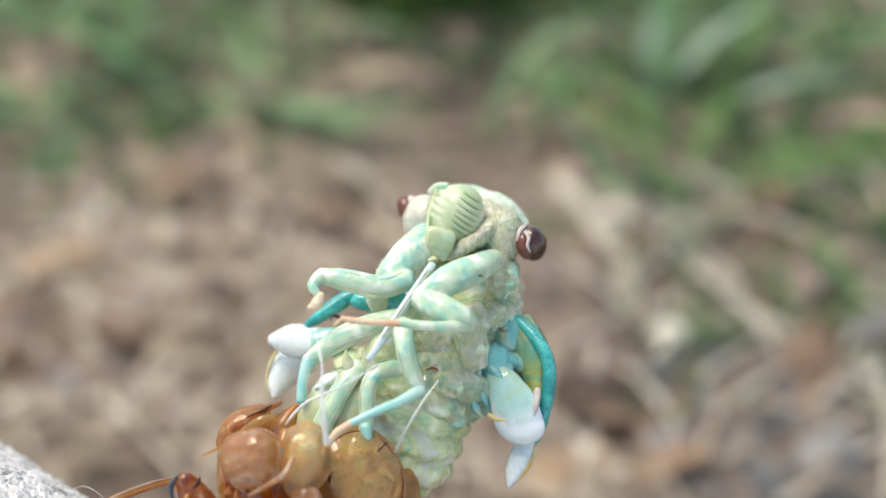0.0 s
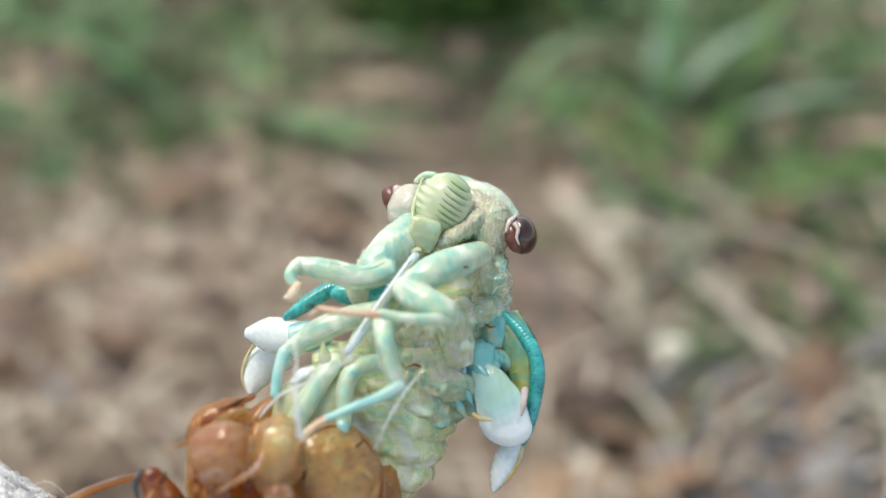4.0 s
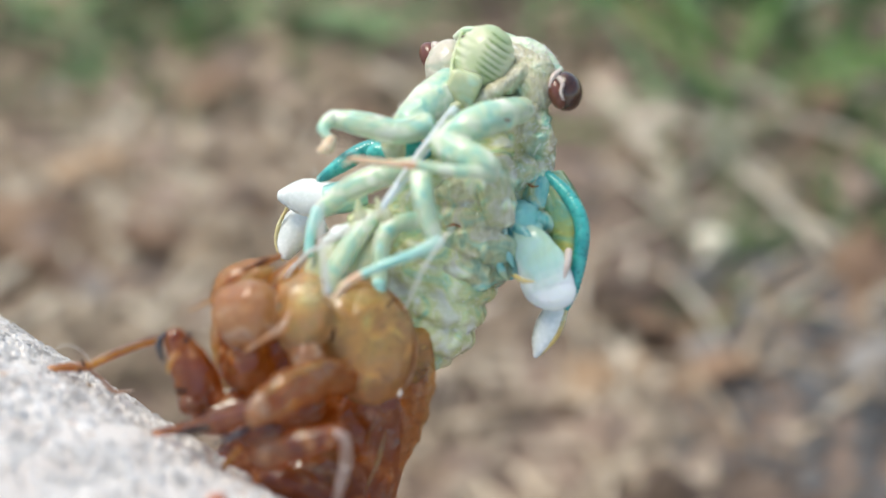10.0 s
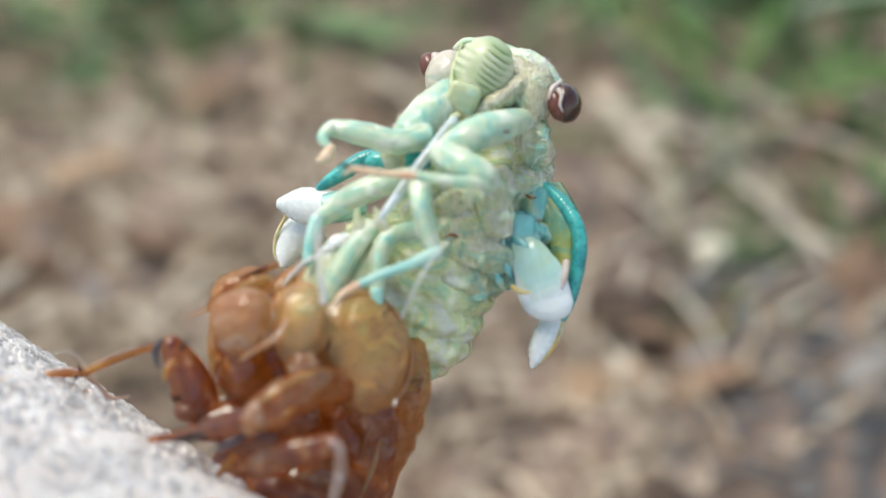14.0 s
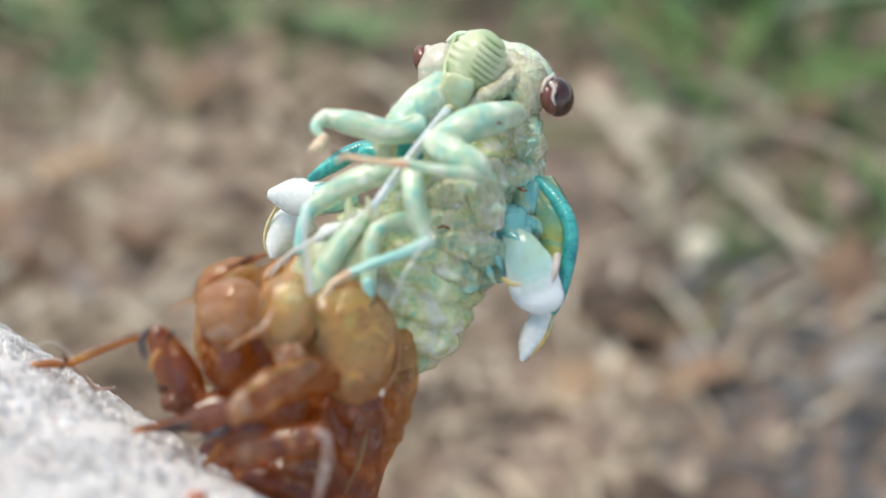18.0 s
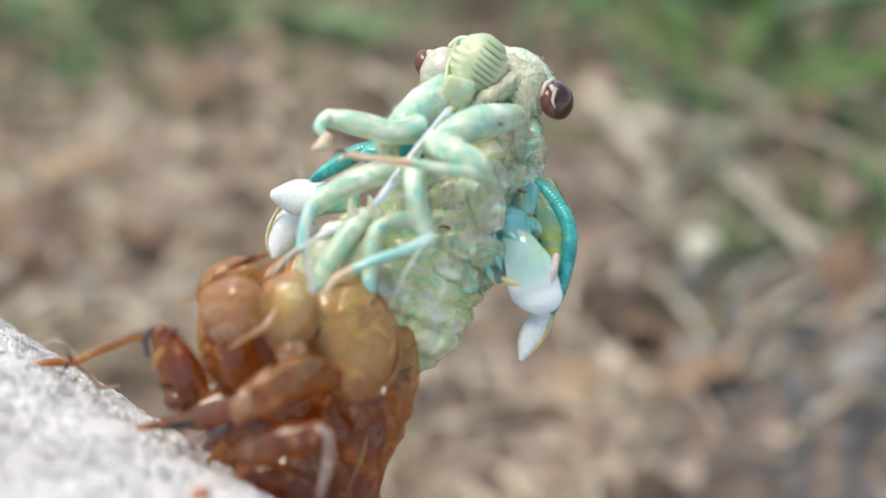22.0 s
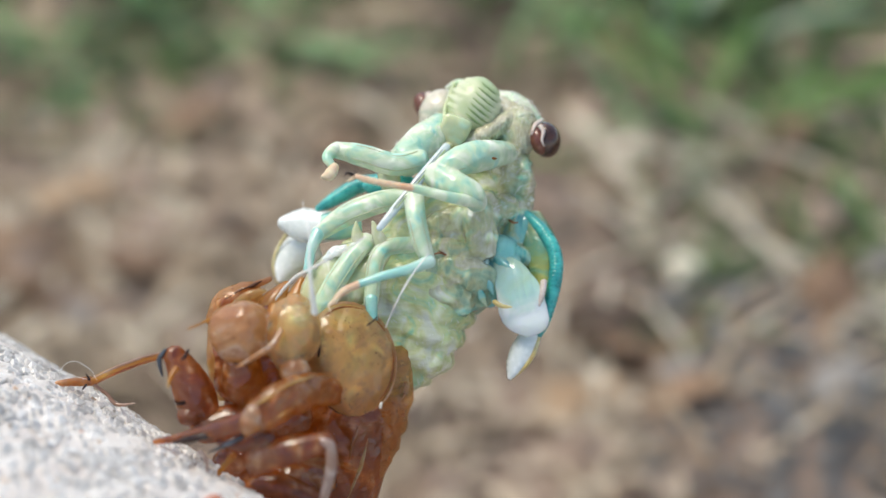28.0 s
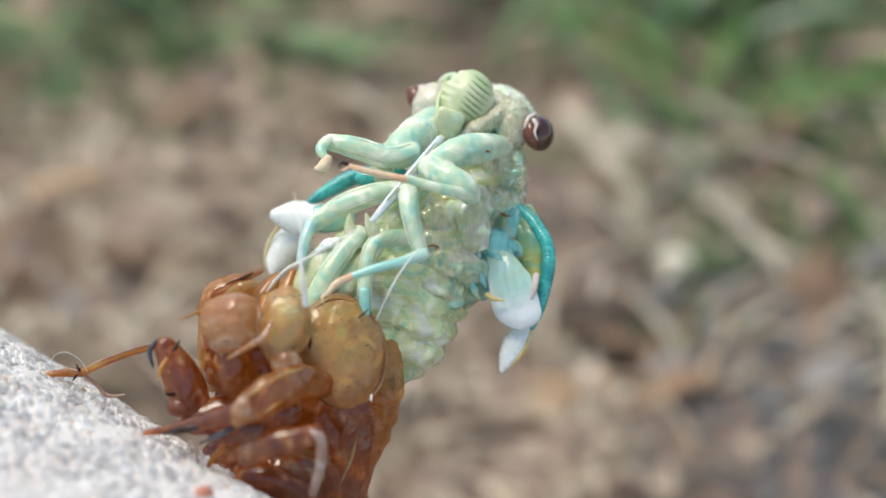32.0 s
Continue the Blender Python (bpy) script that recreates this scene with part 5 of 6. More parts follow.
        for k, w, mat in ((0.72, 1.8, CREAM), (-0.55, 1.4, FACE)):
            line = limb("leg_ridge", ridge_line(path, radii, k), [w * 0.4] + [w] * (len(path) - 2) + [w * 0.4], mat, a, "fine pale ridge along the leg", seg=6)
            if moved is not None:
                moved.append(line)
    # wings, still small and crumpled
    w = pad("forewing", [(962, 320, -5.5), (985, 380, -4.5), (992, 440, -4), (985, 500, -4)], [26, 36, 30, 12], OLIVE, a, "crumpled olive and teal forewing", thick=8, curl=0.5)
    part("wing_edge", tube([mm(*p) for p in ((958, 322, -5.4), (992, 358, -4.4), (1014, 402, -3.8), (1013, 455, -3.6), (996, 525, -3.8), (978, 565, -4.2))],
                           [r * G for r in (9, 13, 14, 14, 11, 5)], seg=14, steps=22, bead=0.00005, beads=38), TEAL, w, "beaded teal leading edge")
    pad("wing_tip", [(980, 530, -4), (960, 576, -4), (942, 610, -4), (928, 640, -4)], [14, 25, 21, 4], WHITE, w, "white soft wing tip", thick=8, curl=0.3)
    limb("tip_rim", [(985, 552, -4), (974, 590, -4), (955, 618, -4), (932, 640, -4)], [4, 5, 4, 1.5], YELLOW, w, seg=8)
    fused([("wing_root", "aqua wing root membrane", ROOT, ball((894, 440, -5.0), (40, 54, 32), turn=(0, 0, 10), rows=36)),
           ("wing_root", "teal wing hinge", ROOT, ball((942, 356, -6.2), (36, 56, 32), turn=(0, 0, -20), rows=36)),
           ("wing_root", "bright aqua wing hinge", AQUA, ball((914, 402, -4.4), (32, 44, 28), turn=(0, 0, 24), rows=36)),
           ("wing_root", "bright aqua wing hinge", AQUA, ball((886, 476, -4.9), (24, 34, 26), turn=(0, 0, -10), rows=36))], a, 0.00014, 7,
          lambda p, k: folds(p, 300.0, 0.00016, k) + streaks(p, (1, -0.6, 0), 0.0013, 0.00012))
    pad("wing_fold", [(892, 352, -7.4), (930, 392, -6.4), (962, 436, -6), (974, 492, -6)], [20, 46, 44, 16], OLIVE, a, "olive and aqua folded membrane", thick=7, curl=0.2, cols=18, steps=10)
    for path, widths, mat in ((((918, 372, -4.6), (936, 396, -3.8), (962, 410, -4.4), (980, 440, -5)), (10, 20, 18, 6), ROOT),
                              (((900, 384, -4.2), (906, 410, -3.2), (926, 432, -2.6), (938, 450, -2.8)), (8, 16, 14, 4), ROOT),
                              (((946, 334, -5.6), (962, 364, -4.8), (968, 400, -4.6), (975, 430, -4.8)), (8, 18, 16, 6), OLIVE),
                              (((884, 400, -3.6), (880, 432, -2.8), (888, 462, -2.6), (896, 480, -3)), (3, 9, 9, 3), AQUA)):
        pad("wing_fold", path, widths, mat, a, "glossy folded wing membrane", thick=3, curl=0.8, cols=14, steps=10)
    w, _ = fused([("hindwing", "rounded mint hindwing bud", HINDWING, rod([(904, 405, -3.8), (926, 438, -3.0), (944, 478, -2.7), (954, 512, -2.9)], [14, 34, 46, 48], seg=28, steps=8, flat=0.40)),
                  ("wing_tip", "plump white wing tip", HINDWING, ball((957, 522, -2.9), (49, 38, 19), turn=(0, 0, -14), rows=36))], a, 0.00013, 12,
                 lambda p, k: streaks(p, (1, 0.3, 0), 0.0011, 0.00003 if k else 0.00007) + folds(p, 300.0, 0.00005))
    limb("tip_rim", [(898, 496, -1.6), (912, 504, -1.3), (930, 506, -1.2)], [5, 4.5, 2], YELLOW, w, seg=10)
    pad("wing_strap", [(868, 466, -3), (874, 486, -2.8), (884, 504, -3.2)], [3, 8, 2], ROOT, a, thick=3)
    limb("wing_strap", [(992, 455, -2.6), (988, 480, -2.4), (982, 500, -2.4)], [7, 7, 5], RIM, a, seg=8)
    pad("wing_root", [(640, 345, -5.4), (600, 350, -5), (565, 354, -5.2)], [20, 30, 26], HINDWING, a, "mint wing root", thick=9)
    w = pad("hindwing", [(600, 352, -5), (560, 352, -6), (520, 348, -6.8), (484, 345, -7.2)], [26, 34, 34, 10], WHITE, a, "white pointed wing bud", thick=9, curl=0.3)
    w = pad("forewing", [(560, 385, -8), (520, 400, -8.5), (500, 430, -8.5), (492, 458, -8.5)], [30, 36, 28, 8], WHITE, a, "pale wing pad with olive rim", thick=8, curl=0.3)
    limb("tip_rim", [(500, 365, -8.2), (482, 400, -8.6), (478, 432, -8.8), (488, 460, -8.8)], [3, 4, 4, 2], YELLOW, w, seg=8)
    part("wing_edge", tube([mm(*p) for p in ((690, 258, -7), (640, 270, -6.6), (600, 292, -6.4), (560, 318, -6.6))], [r * G for r in (14, 17, 16, 9)], seg=14, steps=24, bead=0.00005, beads=26),
         TEAL, w, "beaded teal leading edge")
    turns[:] = [mm(860, 312, 3.6), mm(766, 430, 4.4), mm(738, 308, 3)]
    return a


turns = [None, None, None]
cicada = adult()


def silk(path, r):
    ob = part("spider_silk", tube([TILT @ (mm(*p) + base) for p in path], [r * G] * len(path), seg=5, steps=8), THREAD, None)
    return tagged(ob, "fine white spider silk strung over the kerb", "silk thread", "silk threads")


base = Vector((0, 0, 0))
silk(((70, 642, 1), (84, 612, 2), (108, 606, 3), (134, 622, 3), (146, 642, 2)), 0.5)
silk(((40, 622, 1), (84, 628, 1.8), (128, 640, 2)), 0.4)


# ---- grass and litter ----
def blade(bm, x, y, way, length, width, lean, droop, kink=0.0):
    """One grass blade from its foot: a way in degrees, a length, a lean from upright and a droop in degrees."""
    pts, ws = [], []
    p = Vector((x, y, lumpy(x, y) - 0.004))
    ang = lean
    n = 7
    for i in range(n + 1):
        pts.append(p.copy())
        t = i / n
        ws.append(width * (0.55 + 0.9 * t if t < 0.5 else (1 - t) * 2 * 1.0 + 0.04))
        h = radians(way + kink * t)
        p = p + Vector((math.sin(radians(ang)) * math.cos(h), math.sin(radians(ang)) * math.sin(h), math.cos(radians(ang)))) * (length / n)
        ang += droop / n
    side = Vector((-math.sin(radians(way)), math.cos(radians(way)), 0))
    rows = []
    for q, w in zip(pts, ws):
        rows.append([bm.verts.new(q - side * w), bm.verts.new(q + Vector((0, 0, -w * 0.35))), bm.verts.new(q + side * w)])
    for a, b in zip(rows, rows[1:]):
        for i in range(2):
            bm.faces.new((a[i], a[i + 1], b[i + 1], b[i]))


def tuft(x, y, count, seed, mat, length=(0.05, 0.12), width=0.0032, spread=0.03, droop=(60, 150), lean=(2, 35)):
    rnd = random.Random(seed)
    t = new("grass_tuft")
    t.matrix_world = Matrix.Translation((x, y, lumpy(x, y) - 0.004))
    tagged(t, "green grass tuft with arching blades in the soil", "grass", "grass tufts")
    for _ in range(count):
        bm = bmesh.new()
        a, r = rnd.uniform(0, 360), rnd.uniform(0, spread)
        bx, by = r * math.cos(a), r * math.sin(a)
        blade(bm, x + bx, y + by, math.degrees(a) + rnd.uniform(-40, 40), rnd.uniform(*length), width * rnd.uniform(0.7, 1.3), rnd.uniform(*lean), rnd.uniform(*droop), rnd.uniform(-40, 40))
        bmesh.ops.translate(bm, verts=bm.verts, vec=-t.matrix_world.translation)
        part("blade", bm, mat, t)
    return t


# beds of tufts: from x to x, from y to y, tufts, least and most blades, share of pale ones
TUFT_BEDS = (
    (0.07, 0.26, 0.48, 0.615, 34, 9, 15, 0.4),
    (-0.22, 0.0, 0.52, 0.615, 20, 8, 13, 0.45),
    (-0.17, -0.04, 0.43, 0.50, 18, 6, 9, 0.45),
    (0.112, 0.182, 0.36, 0.416, 9, 5, 9, 0.15),
    (-0.22, -0.16, 0.52, 0.60, 5, 11, 14, 1.0),
    (0.03, 0.105, 0.637, 0.68, 5, 26, 26, 0.0),
)
beds = random.Random(52)
for x0, x1, y0, y1, many, few, most, pale in TUFT_BEDS:
    for k in range(many):
        x, y = beds.uniform(x0, x1), beds.uniform(y0, y1)
        mat = PALEGRASS if beds.random() < pale else GRASS
        if y < 0.62:
            tuft(x, y, beds.randint(few, most), 100 + beds.randint(0, 999), mat, (0.03, 0.07), 0.0026, 0.025, (10, 60), (45, 80))
        else:
            tuft(x, y, beds.randint(few, most), 100 + beds.randint(0, 999), mat)


def lawn():
    """The thick of the grass behind, too dense to count."""
    rnd = random.Random(21)
    bm = bmesh.new()
    for _ in range(10500):
        a, far = rnd.uniform(-0.2, math.pi + 0.2), 0.62 + 2.2 * rnd.random() ** 2.0
        x, y = far * math.cos(a), 0.1 + far * math.sin(a) * 0.95
        if y < 0.66 + 0.2 * noise.noise(Vector((x * 2.3, 0, 5))) or noise.noise(Vector((x * 5, y * 5, 2))) < -0.1 and y < 1.4 or rnd.random() < (far - 2.2):
            continue
        blade(bm, x, y, rnd.uniform(0, 360), rnd.uniform(0.06, 0.2), rnd.uniform(0.0015, 0.004), rnd.uniform(2, 40), rnd.uniform(30, 110), rnd.uniform(-30, 30))
    for k in range(3400):
        x, y = (rnd.uniform(0.1, 0.75), rnd.uniform(0.28, 0.75)) if k % 3 else (rnd.uniform(-0.75, 0.05), rnd.uniform(0.48, 0.85))
        if noise.noise(Vector((x * 9, y * 9, 7))) < -0.05:
            continue
        blade(bm, x, y, rnd.uniform(0, 360), rnd.uniform(0.015, 0.05), rnd.uniform(0.0008, 0.0018), rnd.uniform(30, 80), rnd.uniform(10, 60), rnd.uniform(-30, 30))
    for _ in range(380):
        blade(bm, rnd.uniform(-0.03, 0.07), rnd.uniform(0.53, 0.75), rnd.uniform(0, 360), rnd.uniform(0.03, 0.09), rnd.uniform(0.0012, 0.003), rnd.uniform(5, 50), rnd.uniform(20, 90), rnd.uniform(-30, 30))
    tagged(part("lawn", bm, SHADELAWN, None), "dense green grass at the edge of the bare soil", "grass", kind="stuff")
    bm = bmesh.new()
    for x0, x1, y0, y1, many in ((0.07, 0.19, 0.26, 0.42, 1500), (-0.21, 0.06, 0.42, 0.62, 2200), (0.05, 0.26, 0.44, 0.64, 1600), (-0.21, -0.07, 0.37, 0.47, 800), (-0.07, 0.06, 0.39, 0.47, 260)):
        for _ in range(many):
            x, y = rnd.uniform(x0, x1), rnd.uniform(y0, y1)
            if noise.noise(Vector((x * 22, y * 22, 3))) < -0.02:
                continue
            blade(bm, x, y, rnd.uniform(0, 360), rnd.uniform(0.010, 0.035), rnd.uniform(0.0007, 0.0016), rnd.uniform(40, 85), rnd.uniform(5, 50), rnd.uniform(-30, 30))
    tagged(part("low_weeds", bm, WEED, None), "low grey-green weeds creeping over the soil", "weeds", kind="stuff")


lawn()


def straw(x, y, way, length, r, tip=0.004):
    a = radians(way)
    d = Vector((math.cos(a), math.sin(a), 0))
    pts, high = [], []
    first, last = Vector((x, y, 0)) - d * length * 0.5, Vector((x, y, 0)) + d * length * 0.5
    for k in range(5):
        q = first.lerp(last, k / 4) + Vector((-d.y, d.x, 0)) * 0.012 * length * math.sin(k * 1.7 + x * 30)
        q.z = lumpy(first.x, first.y) + (lumpy(last.x, last.y) - lumpy(first.x, first.y)) * k / 4 + r * 0.9 + tip * math.sin(k / 4 * math.pi)
        high.append(lumpy(q.x, q.y) + r * 0.5 - q.z)
        pts.append(q)
    up = min(0.006, max(0.0, max(high)))
    pts = [q + Vector((0, 0, up)) for q in pts]
    ob = part("straw", tube(pts, [r, r * 1.05, r, r * 0.9, r * 0.6], seg=8, steps=4, flat=0.7, wrinkle=r * 0.25, size=300), PALESTRAW if r > 0.0009 else STRAW, None)
    return tagged(ob, "dry buff straw stalk lying on soil", "straw", "fallen straws")


STRAW_ROWS = (
    (0.06, 0.362, -77.4, 0.087, 0.0017),
    (0.064, 0.362, -77.6, 0.084, 0.0014),
    (0.057, 0.36, -74.3, 0.074, 0.00084),
    (0.066, 0.316, -79.8, 0.04, 0.00084),
    (0.09, 0.323, -50.7, 0.057, 0.00056),
    (0.116, 0.284, -117.9, 0.038, 0.00049),
    (-0.064, 0.262, -15.8, 0.041, 0.00112),
    (-0.019, 0.398, -59.7, 0.048, 0.0016),
    (-0.076, 0.491, -54.6, 0.047, 0.0014),
    (0.112, 0.353, -28.7, 0.048, 0.00049),
    (0.124, 0.438, 47.9, 0.055, 0.0014),
    (-0.102, 0.282, -38.2, 0.036, 0.00056),
    (-0.001, 0.254, -19.7, 0.03, 0.0007),
    (0.055, 0.246, -20.3, 0.029, 0.0007),
    (0.114, 0.281, 22.3, 0.042, 0.0007),
    (-0.11, 0.376, 22.3, 0.042, 0.00126),
    (0.008, 0.266, 29.1, 0.031, 0.00063),
)
for row in STRAW_ROWS:
    straw(*row)
# strewn straws: from x to x, from y to y, straws, shortest, longest, thinnest, thickest
STRAW_BEDS = (
    (0.06, 0.19, 0.25, 0.43, 34, 0.035, 0.085, 0.00092, 0.0013),
    (-0.15, -0.03, 0.24, 0.40, 12, 0.025, 0.055, 0.0006, 0.001),
    (-0.14, -0.07, 0.265, 0.335, 16, 0.029, 0.066, 0.001, 0.0013),
    (0.0, 0.14, 0.235, 0.31, 18, 0.021, 0.05, 0.0009, 0.0012),
    (-0.12, 0.15, 0.23, 0.43, 42, 0.018, 0.07, 0.00045, 0.001),
)
beds = random.Random(41)
for x0, x1, y0, y1, many, short, long, thin, thick in STRAW_BEDS:
    for _ in range(many):
        straw(beds.uniform(x0, x1), beds.uniform(y0, y1), beds.choice((-60, -75, -110, 28, 40, 160)) + beds.uniform(-16, 16), beds.uniform(short, long), beds.uniform(thin, thick))


def litter():
    """Dry grass bits and fibres, too many to count."""
    rnd = random.Random(33)
    bm = bmesh.new()
    for _ in range(5200):
        x, y = rnd.uniform(-0.6, 0.6), rnd.uniform(0.15, 1.1)
        if rnd.random() < 0.22:
            x, y = rnd.uniform(-0.4, 0.0), rnd.uniform(0.2, 0.55)
        a, L, w = rnd.uniform(0, math.pi), rnd.uniform(0.012, 0.08), rnd.uniform(0.0005, 0.0021)
        near = min(1.0, max(0.55, (y - 0.1) / 0.4))
        L, w = L * near, w * near
        d = Vector((math.cos(a), math.sin(a), 0))
        s = Vector((-d.y, d.x, 0)) * w
        rows = []
        for k in range(4):
            q = Vector((x, y, 0)) + d * L * (k / 3 - 0.5) + s * rnd.uniform(-2, 2)
            q.z = lumpy(q.x, q.y) + 0.002 + rnd.uniform(0, 0.003)
            rows.append([bm.verts.new(q - s), bm.verts.new(q + Vector((0, 0, w))), bm.verts.new(q + s)])
        for p, q in zip(rows, rows[1:]):
            for i in range(2):
                bm.faces.new((p[i], p[i + 1], q[i + 1], q[i]))
    tagged(part("dry_litter", bm, STRAW, None), "scattered dry grass bits on the soil", "litter", kind="stuff")
    bm = bmesh.new()
    for x0, x1, y0, y1, many in ((-0.02, 0.055, 0.17, 0.25, 120), (-0.145, -0.02, 0.235, 0.37, 150), (-0.11, -0.02, 0.26, 0.34, 150)):
        for _ in range(many):
            x, y = rnd.uniform(x0, x1), rnd.uniform(y0, y1)
            a, L, w = rnd.uniform(0, math.pi), rnd.uniform(0.006, 0.022), rnd.uniform(0.0004, 0.0013)
            d = Vector((math.cos(a), math.sin(a), 0))
            s = Vector((-d.y, d.x, 0)) * w
            rows = []
            for k in range(3):
                q = Vector((x, y, 0)) + d * L * (k / 2 - 0.5) + s * rnd.uniform(-1, 1)
                q.z = lumpy(q.x, q.y) + 0.003 + rnd.uniform(0, 0.002)
                rows.append([bm.verts.new(q - s), bm.verts.new(q + Vector((0, 0, w))), bm.verts.new(q + s)])
            for p, q in zip(rows, rows[1:]):
                for i in range(2):
                    bm.faces.new((p[i], p[i + 1], q[i + 1], q[i]))
    tagged(part("pale_litter", bm, BUFF, None), "pale chopped straw bits strewn over the soil", "litter", kind="stuff")


litter()


def stone(name, x, y, r, mat, label, seed):
    rnd = random.Random(seed)
    ob = part(name, blob(Vector((x, y, lumpy(x, y) + r * 0.35)), (r * rnd.uniform(0.9, 1.3), r * rnd.uniform(0.7, 1.0), r * rnd.uniform(0.5, 0.75)), (0, 0, rnd.uniform(0, 180)),
                         r * 0.35, 0.9 / r, 12, 16, seed=seed), mat, None)
    return tagged(ob, label, "pebble")


def dead_leaf(x, y, way, length, seed):
    a = radians(way)
    d = Vector((math.cos(a), math.sin(a), 0))
    pts = [Vector((x, y, lumpy(x, y) + 0.006)) + d * length * (k / 4 - 0.5) + Vector((0, 0, 0.006 * math.sin(k * 1.3 + seed))) for k in range(5)]
    ob = new("dead_leaf")
    ob.matrix_world = Matrix.Translation(pts[0])
    pts = [q - pts[0] for q in pts]
    part("leaf_blade", leaf(pts, [0.002, length * 0.2, length * 0.26, length * 0.18, 0.001], 0.0006, 0.4, wave=0.0015), LEAF, ob)
    part("leaf_stalk", tube([pts[0] - d * length * 0.35, pts[0], pts[2], pts[4]], [0.0008, 0.0009, 0.0007, 0.0004], seg=6), STRAW, ob)
    return tagged(ob, "curled dry brown leaf lying on soil", "leaf", "fallen leaves")


STONE_ROWS = (
    ("pebble", 0.077, 0.297, 0.0056, PALESTONE, "small pale cream pebble on the soil", 1),
    ("pebble", 0.031, 0.232, 0.0050, TANSTONE, "rounded tan pebble on the soil", 2),
    ("pebble", 0.107, 0.235, 0.0050, PEBBLE, "grey pebble half sunk in soil", 3),
    ("pebble", 0.047, 0.244, 0.0050, TANSTONE, "rounded tan pebble on the soil", 4),
    ("pebble", 0.138, 0.294, 0.0080, PEBBLE, "grey pebble half sunk in soil", 5),
    ("pebble", 0.066, 0.251, 0.0050, PEBBLE, "grey pebble half sunk in soil", 6),
    ("pebble", 0.108, 0.240, 0.0090, PEBBLE, "grey pebble half sunk in soil", 7),
    ("pebble", -0.102, 0.277, 0.0070, PEBBLE, "grey pebble half sunk in soil", 8),
    ("pebble", 0.034, 0.239, 0.0090, TANSTONE, "rounded tan pebble on the soil", 9),
    ("pebble", 0.081, 0.266, 0.0040, PEBBLE, "grey pebble half sunk in soil", 10),
    ("pebble", -0.113, 0.344, 0.0090, TANSTONE, "rounded tan pebble on the soil", 11),
    ("pebble", -0.121, 0.334, 0.0090, TANSTONE, "rounded tan pebble on the soil", 12),
    ("pebble", -0.142, 0.392, 0.0060, PEBBLE, "grey pebble half sunk in soil", 13),
)
LEAF_ROWS = (
    (0.061, 0.264, 20, 0.035, 14),
    (0.055, 0.251, -30, 0.05, 15),
    (0.115, 0.363, 40, 0.05, 16),
    (-0.092, 0.397, 10, 0.05, 17),
    (-0.035, 0.375, 70, 0.05, 18),
    (-0.12, 0.302, -20, 0.06, 19),
    (-0.078, 0.305, 30, 0.05, 20),
    (0.065, 0.443, 60, 0.06, 21),
    (0.112, 0.266, 80, 0.05, 22),
)
ARCH_ROWS = (
    (0.030, 0.440, 30, 0.125, 0.0030, 5, 170, PALEGRASS),
    (-0.053, 0.485, -5, 0.105, 0.0032, 3, 172, PALEGRASS),
    (0.097, 0.475, 62, 0.09, 0.0040, 14, 60, BLUEGRASS),
    (0.104, 0.472, 20, 0.08, 0.0036, 24, 70, BLUEGRASS),
    (0.110, 0.470, 100, 0.09, 0.0045, 12, 50, PALEGRASS),
    (0.118, 0.462, -20, 0.08, 0.0040, 40, 60, BLUEGRASS),
    (0.100, 0.390, 8, 0.11, 0.0036, 72, 18, LIGHTGRASS),
    (0.098, 0.388, 60, 0.07, 0.0036, 55, 40, LIGHTGRASS),
    (0.102, 0.392, 120, 0.07, 0.0036, 50, 40, LIGHTGRASS),
    (-0.215, 0.600, 30, 0.10, 0.0045, 30, 70, PALEGRASS),
    (-0.085, 0.473, -40, 0.10, 0.0060, 50, 60, PALEGRASS),
    (-0.096, 0.479, 160, 0.14, 0.0040, 40, 90, PALEGRASS),
    (-0.071, 0.440, 20, 0.07, 0.0050, 60, 50, PALEGRASS),
)
for row in STONE_ROWS:
    stone(*row)
for row in LEAF_ROWS:
    dead_leaf(*row)


def arching_blade(x, y, way, length, width, lean, droop, mat):
    """A single long blade that bends over to the ground."""
    bm = bmesh.new()
    blade(bm, x, y, way, length, width, lean, droop)
    return tagged(part("arching_grass", bm, mat, None), "long pale green grass stem arching over the soil", "grass", "arching stems")


for row in ARCH_ROWS:
    arching_blade(*row)
for x0, x1, y0, y1, many in ((-0.18, -0.04, 0.44, 0.56, 14), (0.04, 0.21, 0.44, 0.57, 24), (0.07, 0.14, 0.335, 0.40, 8)):
    for _ in range(many):
        arching_blade(beds.uniform(x0, x1), beds.uniform(y0, y1), beds.uniform(0, 360), beds.uniform(0.05, 0.11), beds.uniform(0.0021, 0.004), beds.uniform(40, 72), beds.uniform(20, 66),
                      beds.choice((PALEGRASS, LIGHTGRASS)))


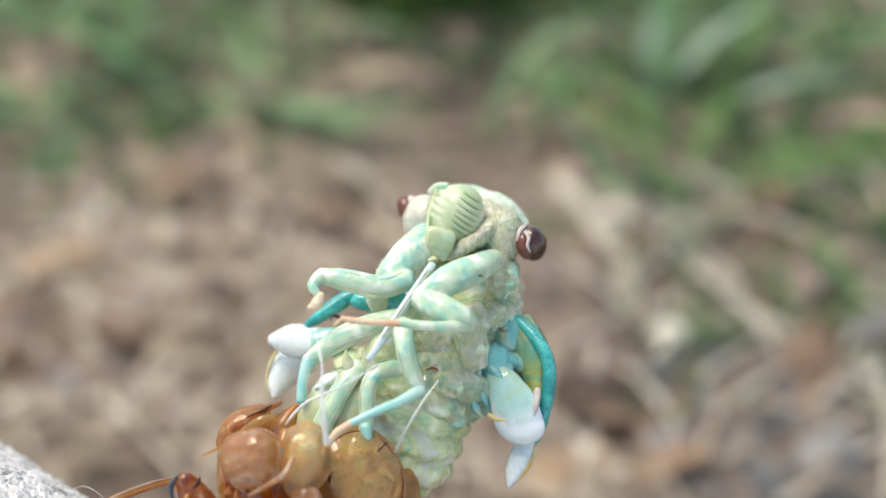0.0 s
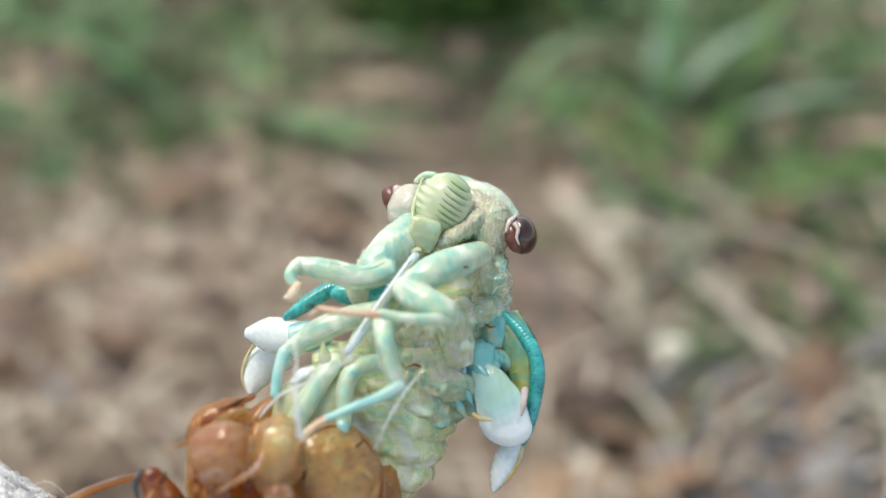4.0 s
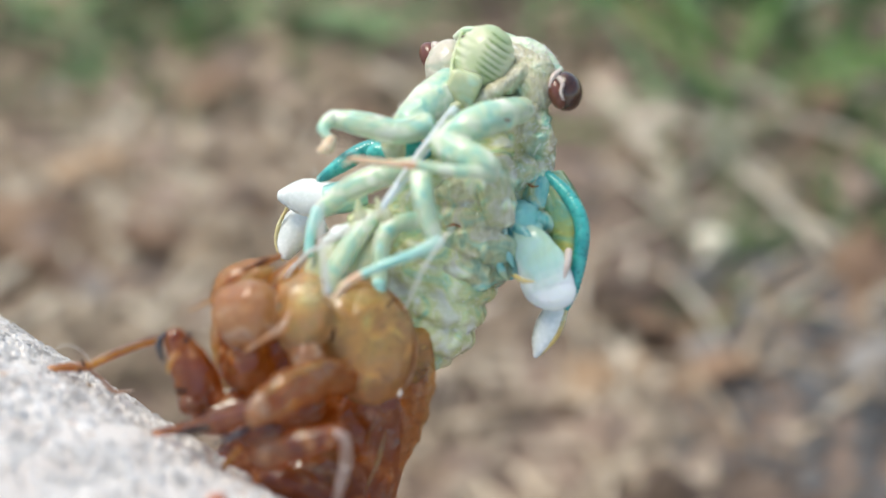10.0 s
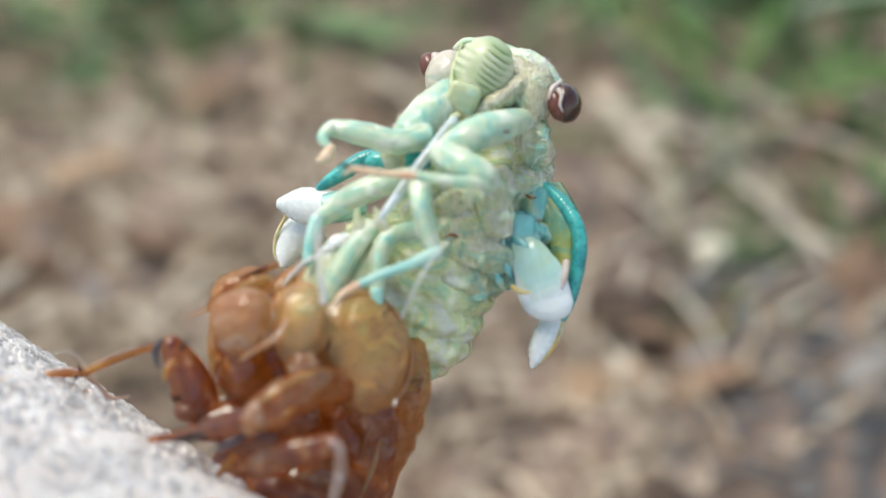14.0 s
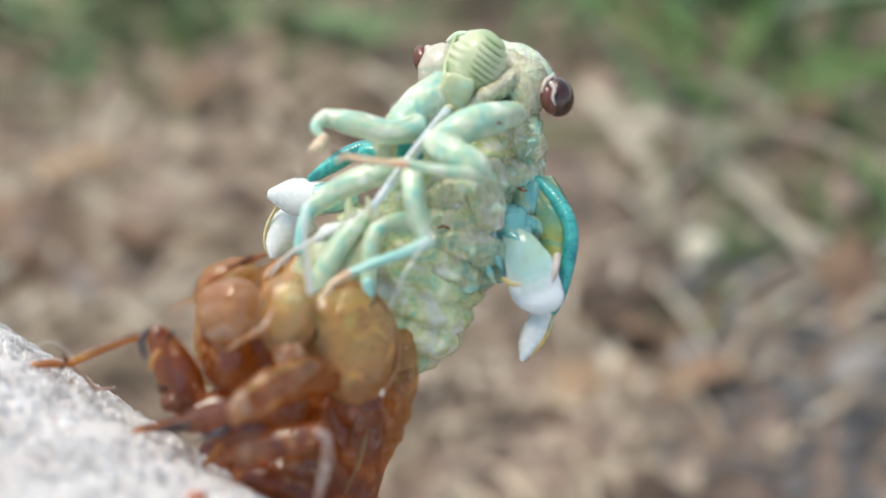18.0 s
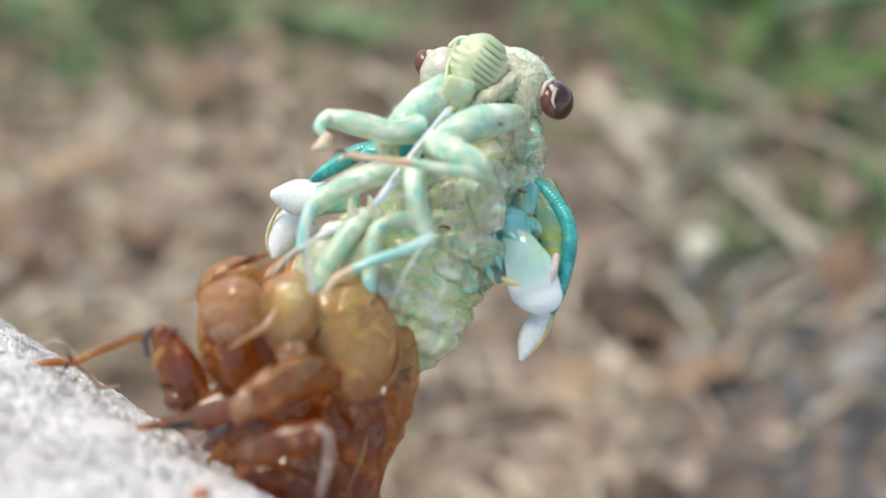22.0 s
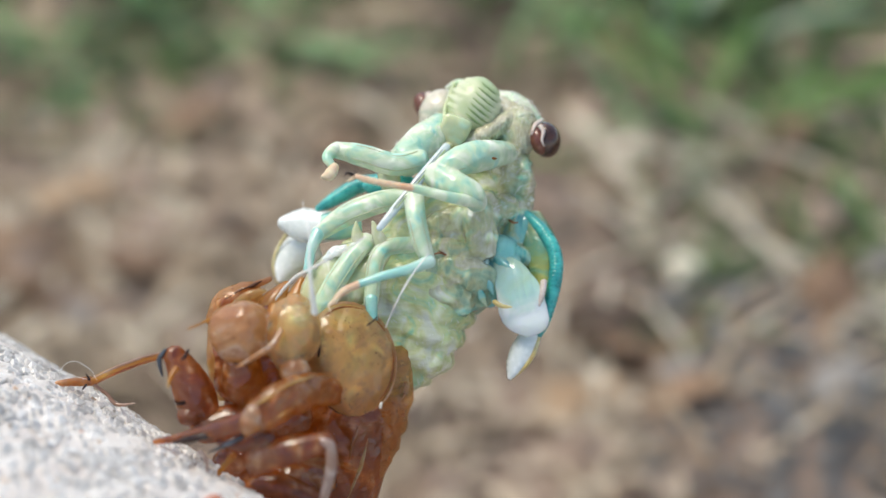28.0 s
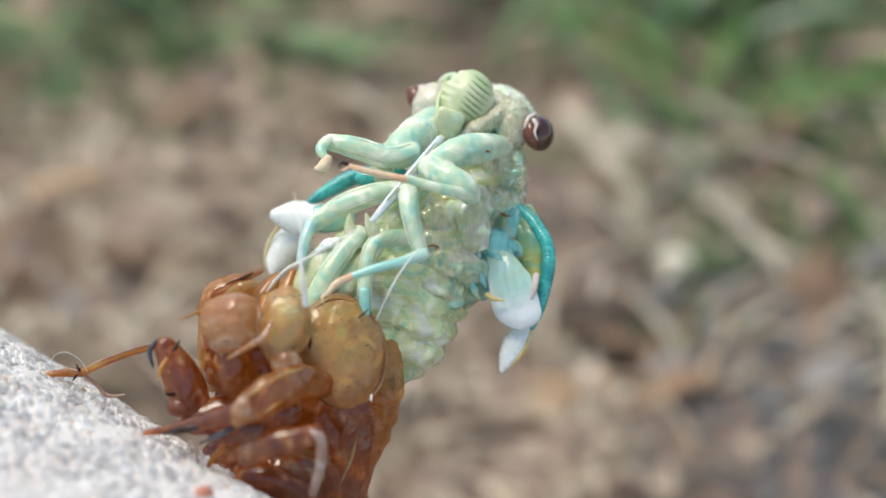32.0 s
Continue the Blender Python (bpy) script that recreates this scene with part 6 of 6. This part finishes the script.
# ---- what moves ----
def motions():
    """The adult slowly leans back out of its husk and feels with its legs."""
    rest = cicada.matrix_world.copy()
    walk(cicada, (
        (0, rest @ pose(-0.00059, 0.00025, 0.00035, 2.33, -0.61, 1.74)),
        (1, rest @ pose(-0.00050, 0.00031, 0.00030, 2.16, -0.52, 1.64)),
        (2, rest @ pose(-0.00045, 0.00023, 0.00024, 2.12, -0.41, 1.65)),
        (3, rest @ pose(-0.00064, 0.00021, 0.00020, 2.27, -0.42, 1.70)),
        (3.5, rest @ pose(-0.00068, 0.00012, 0.00017, 2.34, -0.49, 1.61)),
        (5.5, rest @ pose(-0.00059, 0.00006, -0.00002, 2.44, -1.04, 1.17)),
        (6, rest @ pose(-0.00050, 0.00003, -0.00009, 2.31, -1.07, 1.12)),
        (7, rest @ pose(-0.00047, 0.00002, -0.00019, 2.02, -1.03, 1.05)),
        (8, rest @ pose(-0.00039, 0.00004, -0.00023, 1.68, -0.98, 0.91)),
        (9, rest @ pose(-0.00030, 0.00005, -0.00018, 1.45, -0.92, 0.82)),
        (10, rest @ pose(-0.00022, 0.00001, -0.00007, 1.14, -0.77, 0.87)),
        (11, rest @ pose(-0.00023, 0.00001, 0.00006, 0.95, -0.67, 1.14)),
        (12, rest @ pose(-0.00017, -0.00000, 0.00004, 1.00, -0.63, 0.90)),
        (13, rest @ pose(-0.00016, -0.00004, 0.00000, 1.11, -0.62, 0.88)),
        (13.5, rest @ pose(-0.00012, -0.00001, 0.00000, 1.13, -0.63, 0.84)),
        (15.5, rest @ pose(-0.00010, 0.00000, 0.00011, 1.08, -0.55, 0.79)),
        (16, rest @ pose(-0.00003, -0.00005, 0.00009, 0.88, -0.52, 0.58)),
        (17, rest @ pose(0.00000, -0.00008, 0.00006, 0.44, -0.37, 0.36)),
        (18, rest @ pose(0.00009, -0.00003, 0.00002, 0.28, -0.26, 0.23)),
        (19, rest @ pose(0.00005, -0.00005, -0.00001, 0.20, -0.19, 0.21)),
        (20, rest @ pose(0.00008, -0.00004, -0.00003, -0.00, -0.00, -0.00)),
        (21, rest @ pose(0.00008, -0.00007, -0.00007, -0.43, -0.15, 0.02)),
        (22, rest @ pose(0.00003, -0.00007, -0.00007, -1.05, -0.00, -0.28)),
        (22.5, rest @ pose(0.00003, -0.00006, -0.00006, -1.53, 0.31, -0.71)),
        (23, rest @ pose(0.00008, 0.00004, -0.00005, -1.97, 0.73, -1.15)),
        (23.5, rest @ pose(0.00003, 0.00014, -0.00001, -2.30, 1.07, -1.54)),
        (24, rest @ pose(0.00008, 0.00017, -0.00001, -2.73, 1.28, -1.79)),
        (25, rest @ pose(0.00017, 0.00018, 0.00001, -3.25, 1.33, -1.88)),
        (25.5, rest @ pose(0.00021, 0.00015, 0.00002, -3.32, 1.22, -1.97)),
        (27.5, rest @ pose(0.00023, 0.00009, 0.00006, -3.24, 0.81, -1.90)),
        (28, rest @ pose(0.00025, 0.00001, 0.00008, -3.18, 0.78, -1.80)),
        (29, rest @ pose(0.00032, -0.00004, 0.00013, -3.14, 0.79, -1.77)),
        (30, rest @ pose(0.00034, -0.00003, 0.00015, -3.26, 0.94, -1.78)),
        (31, rest @ pose(0.00034, -0.00002, 0.00016, -3.35, 1.13, -1.75)),
        (32, rest @ pose(0.00037, 0.00000, 0.00017, -3.37, 1.17, -1.72)),
    ))
    # legs: seconds, then degrees of the reaching front shin, the swinging middle thigh and its stepping shin
    steps = ((0, 0, 0, 0), (22.2, 0, 0, 0), (22.6, -6.5, 7, -14), (23, -6.5, 7, -15), (24, -6.5, 7, -28), (25, -6.5, 7, -19), (25.5, -6, 6, -16),
             (27.5, -3, 3, -6), (28, -2, 2, -4), (31, -2, 2, -4), (32, -3, 2, -4))

    def about(point, angle):
        return Matrix.Translation(point) @ pose(0, 0, 0, 0, 0, angle) @ Matrix.Translation(-point)

    for ob in reaching:
        walk(ob, [(t, about(turns[0], a)) for t, a, b, c in steps])
    for ob in swinging:
        walk(ob, [(t, about(turns[2], b)) for t, a, b, c in steps])
    for ob in stepping:
        walk(ob, [(t, about(turns[2], b) @ about(turns[1], c)) for t, a, b, c in steps])


motions()
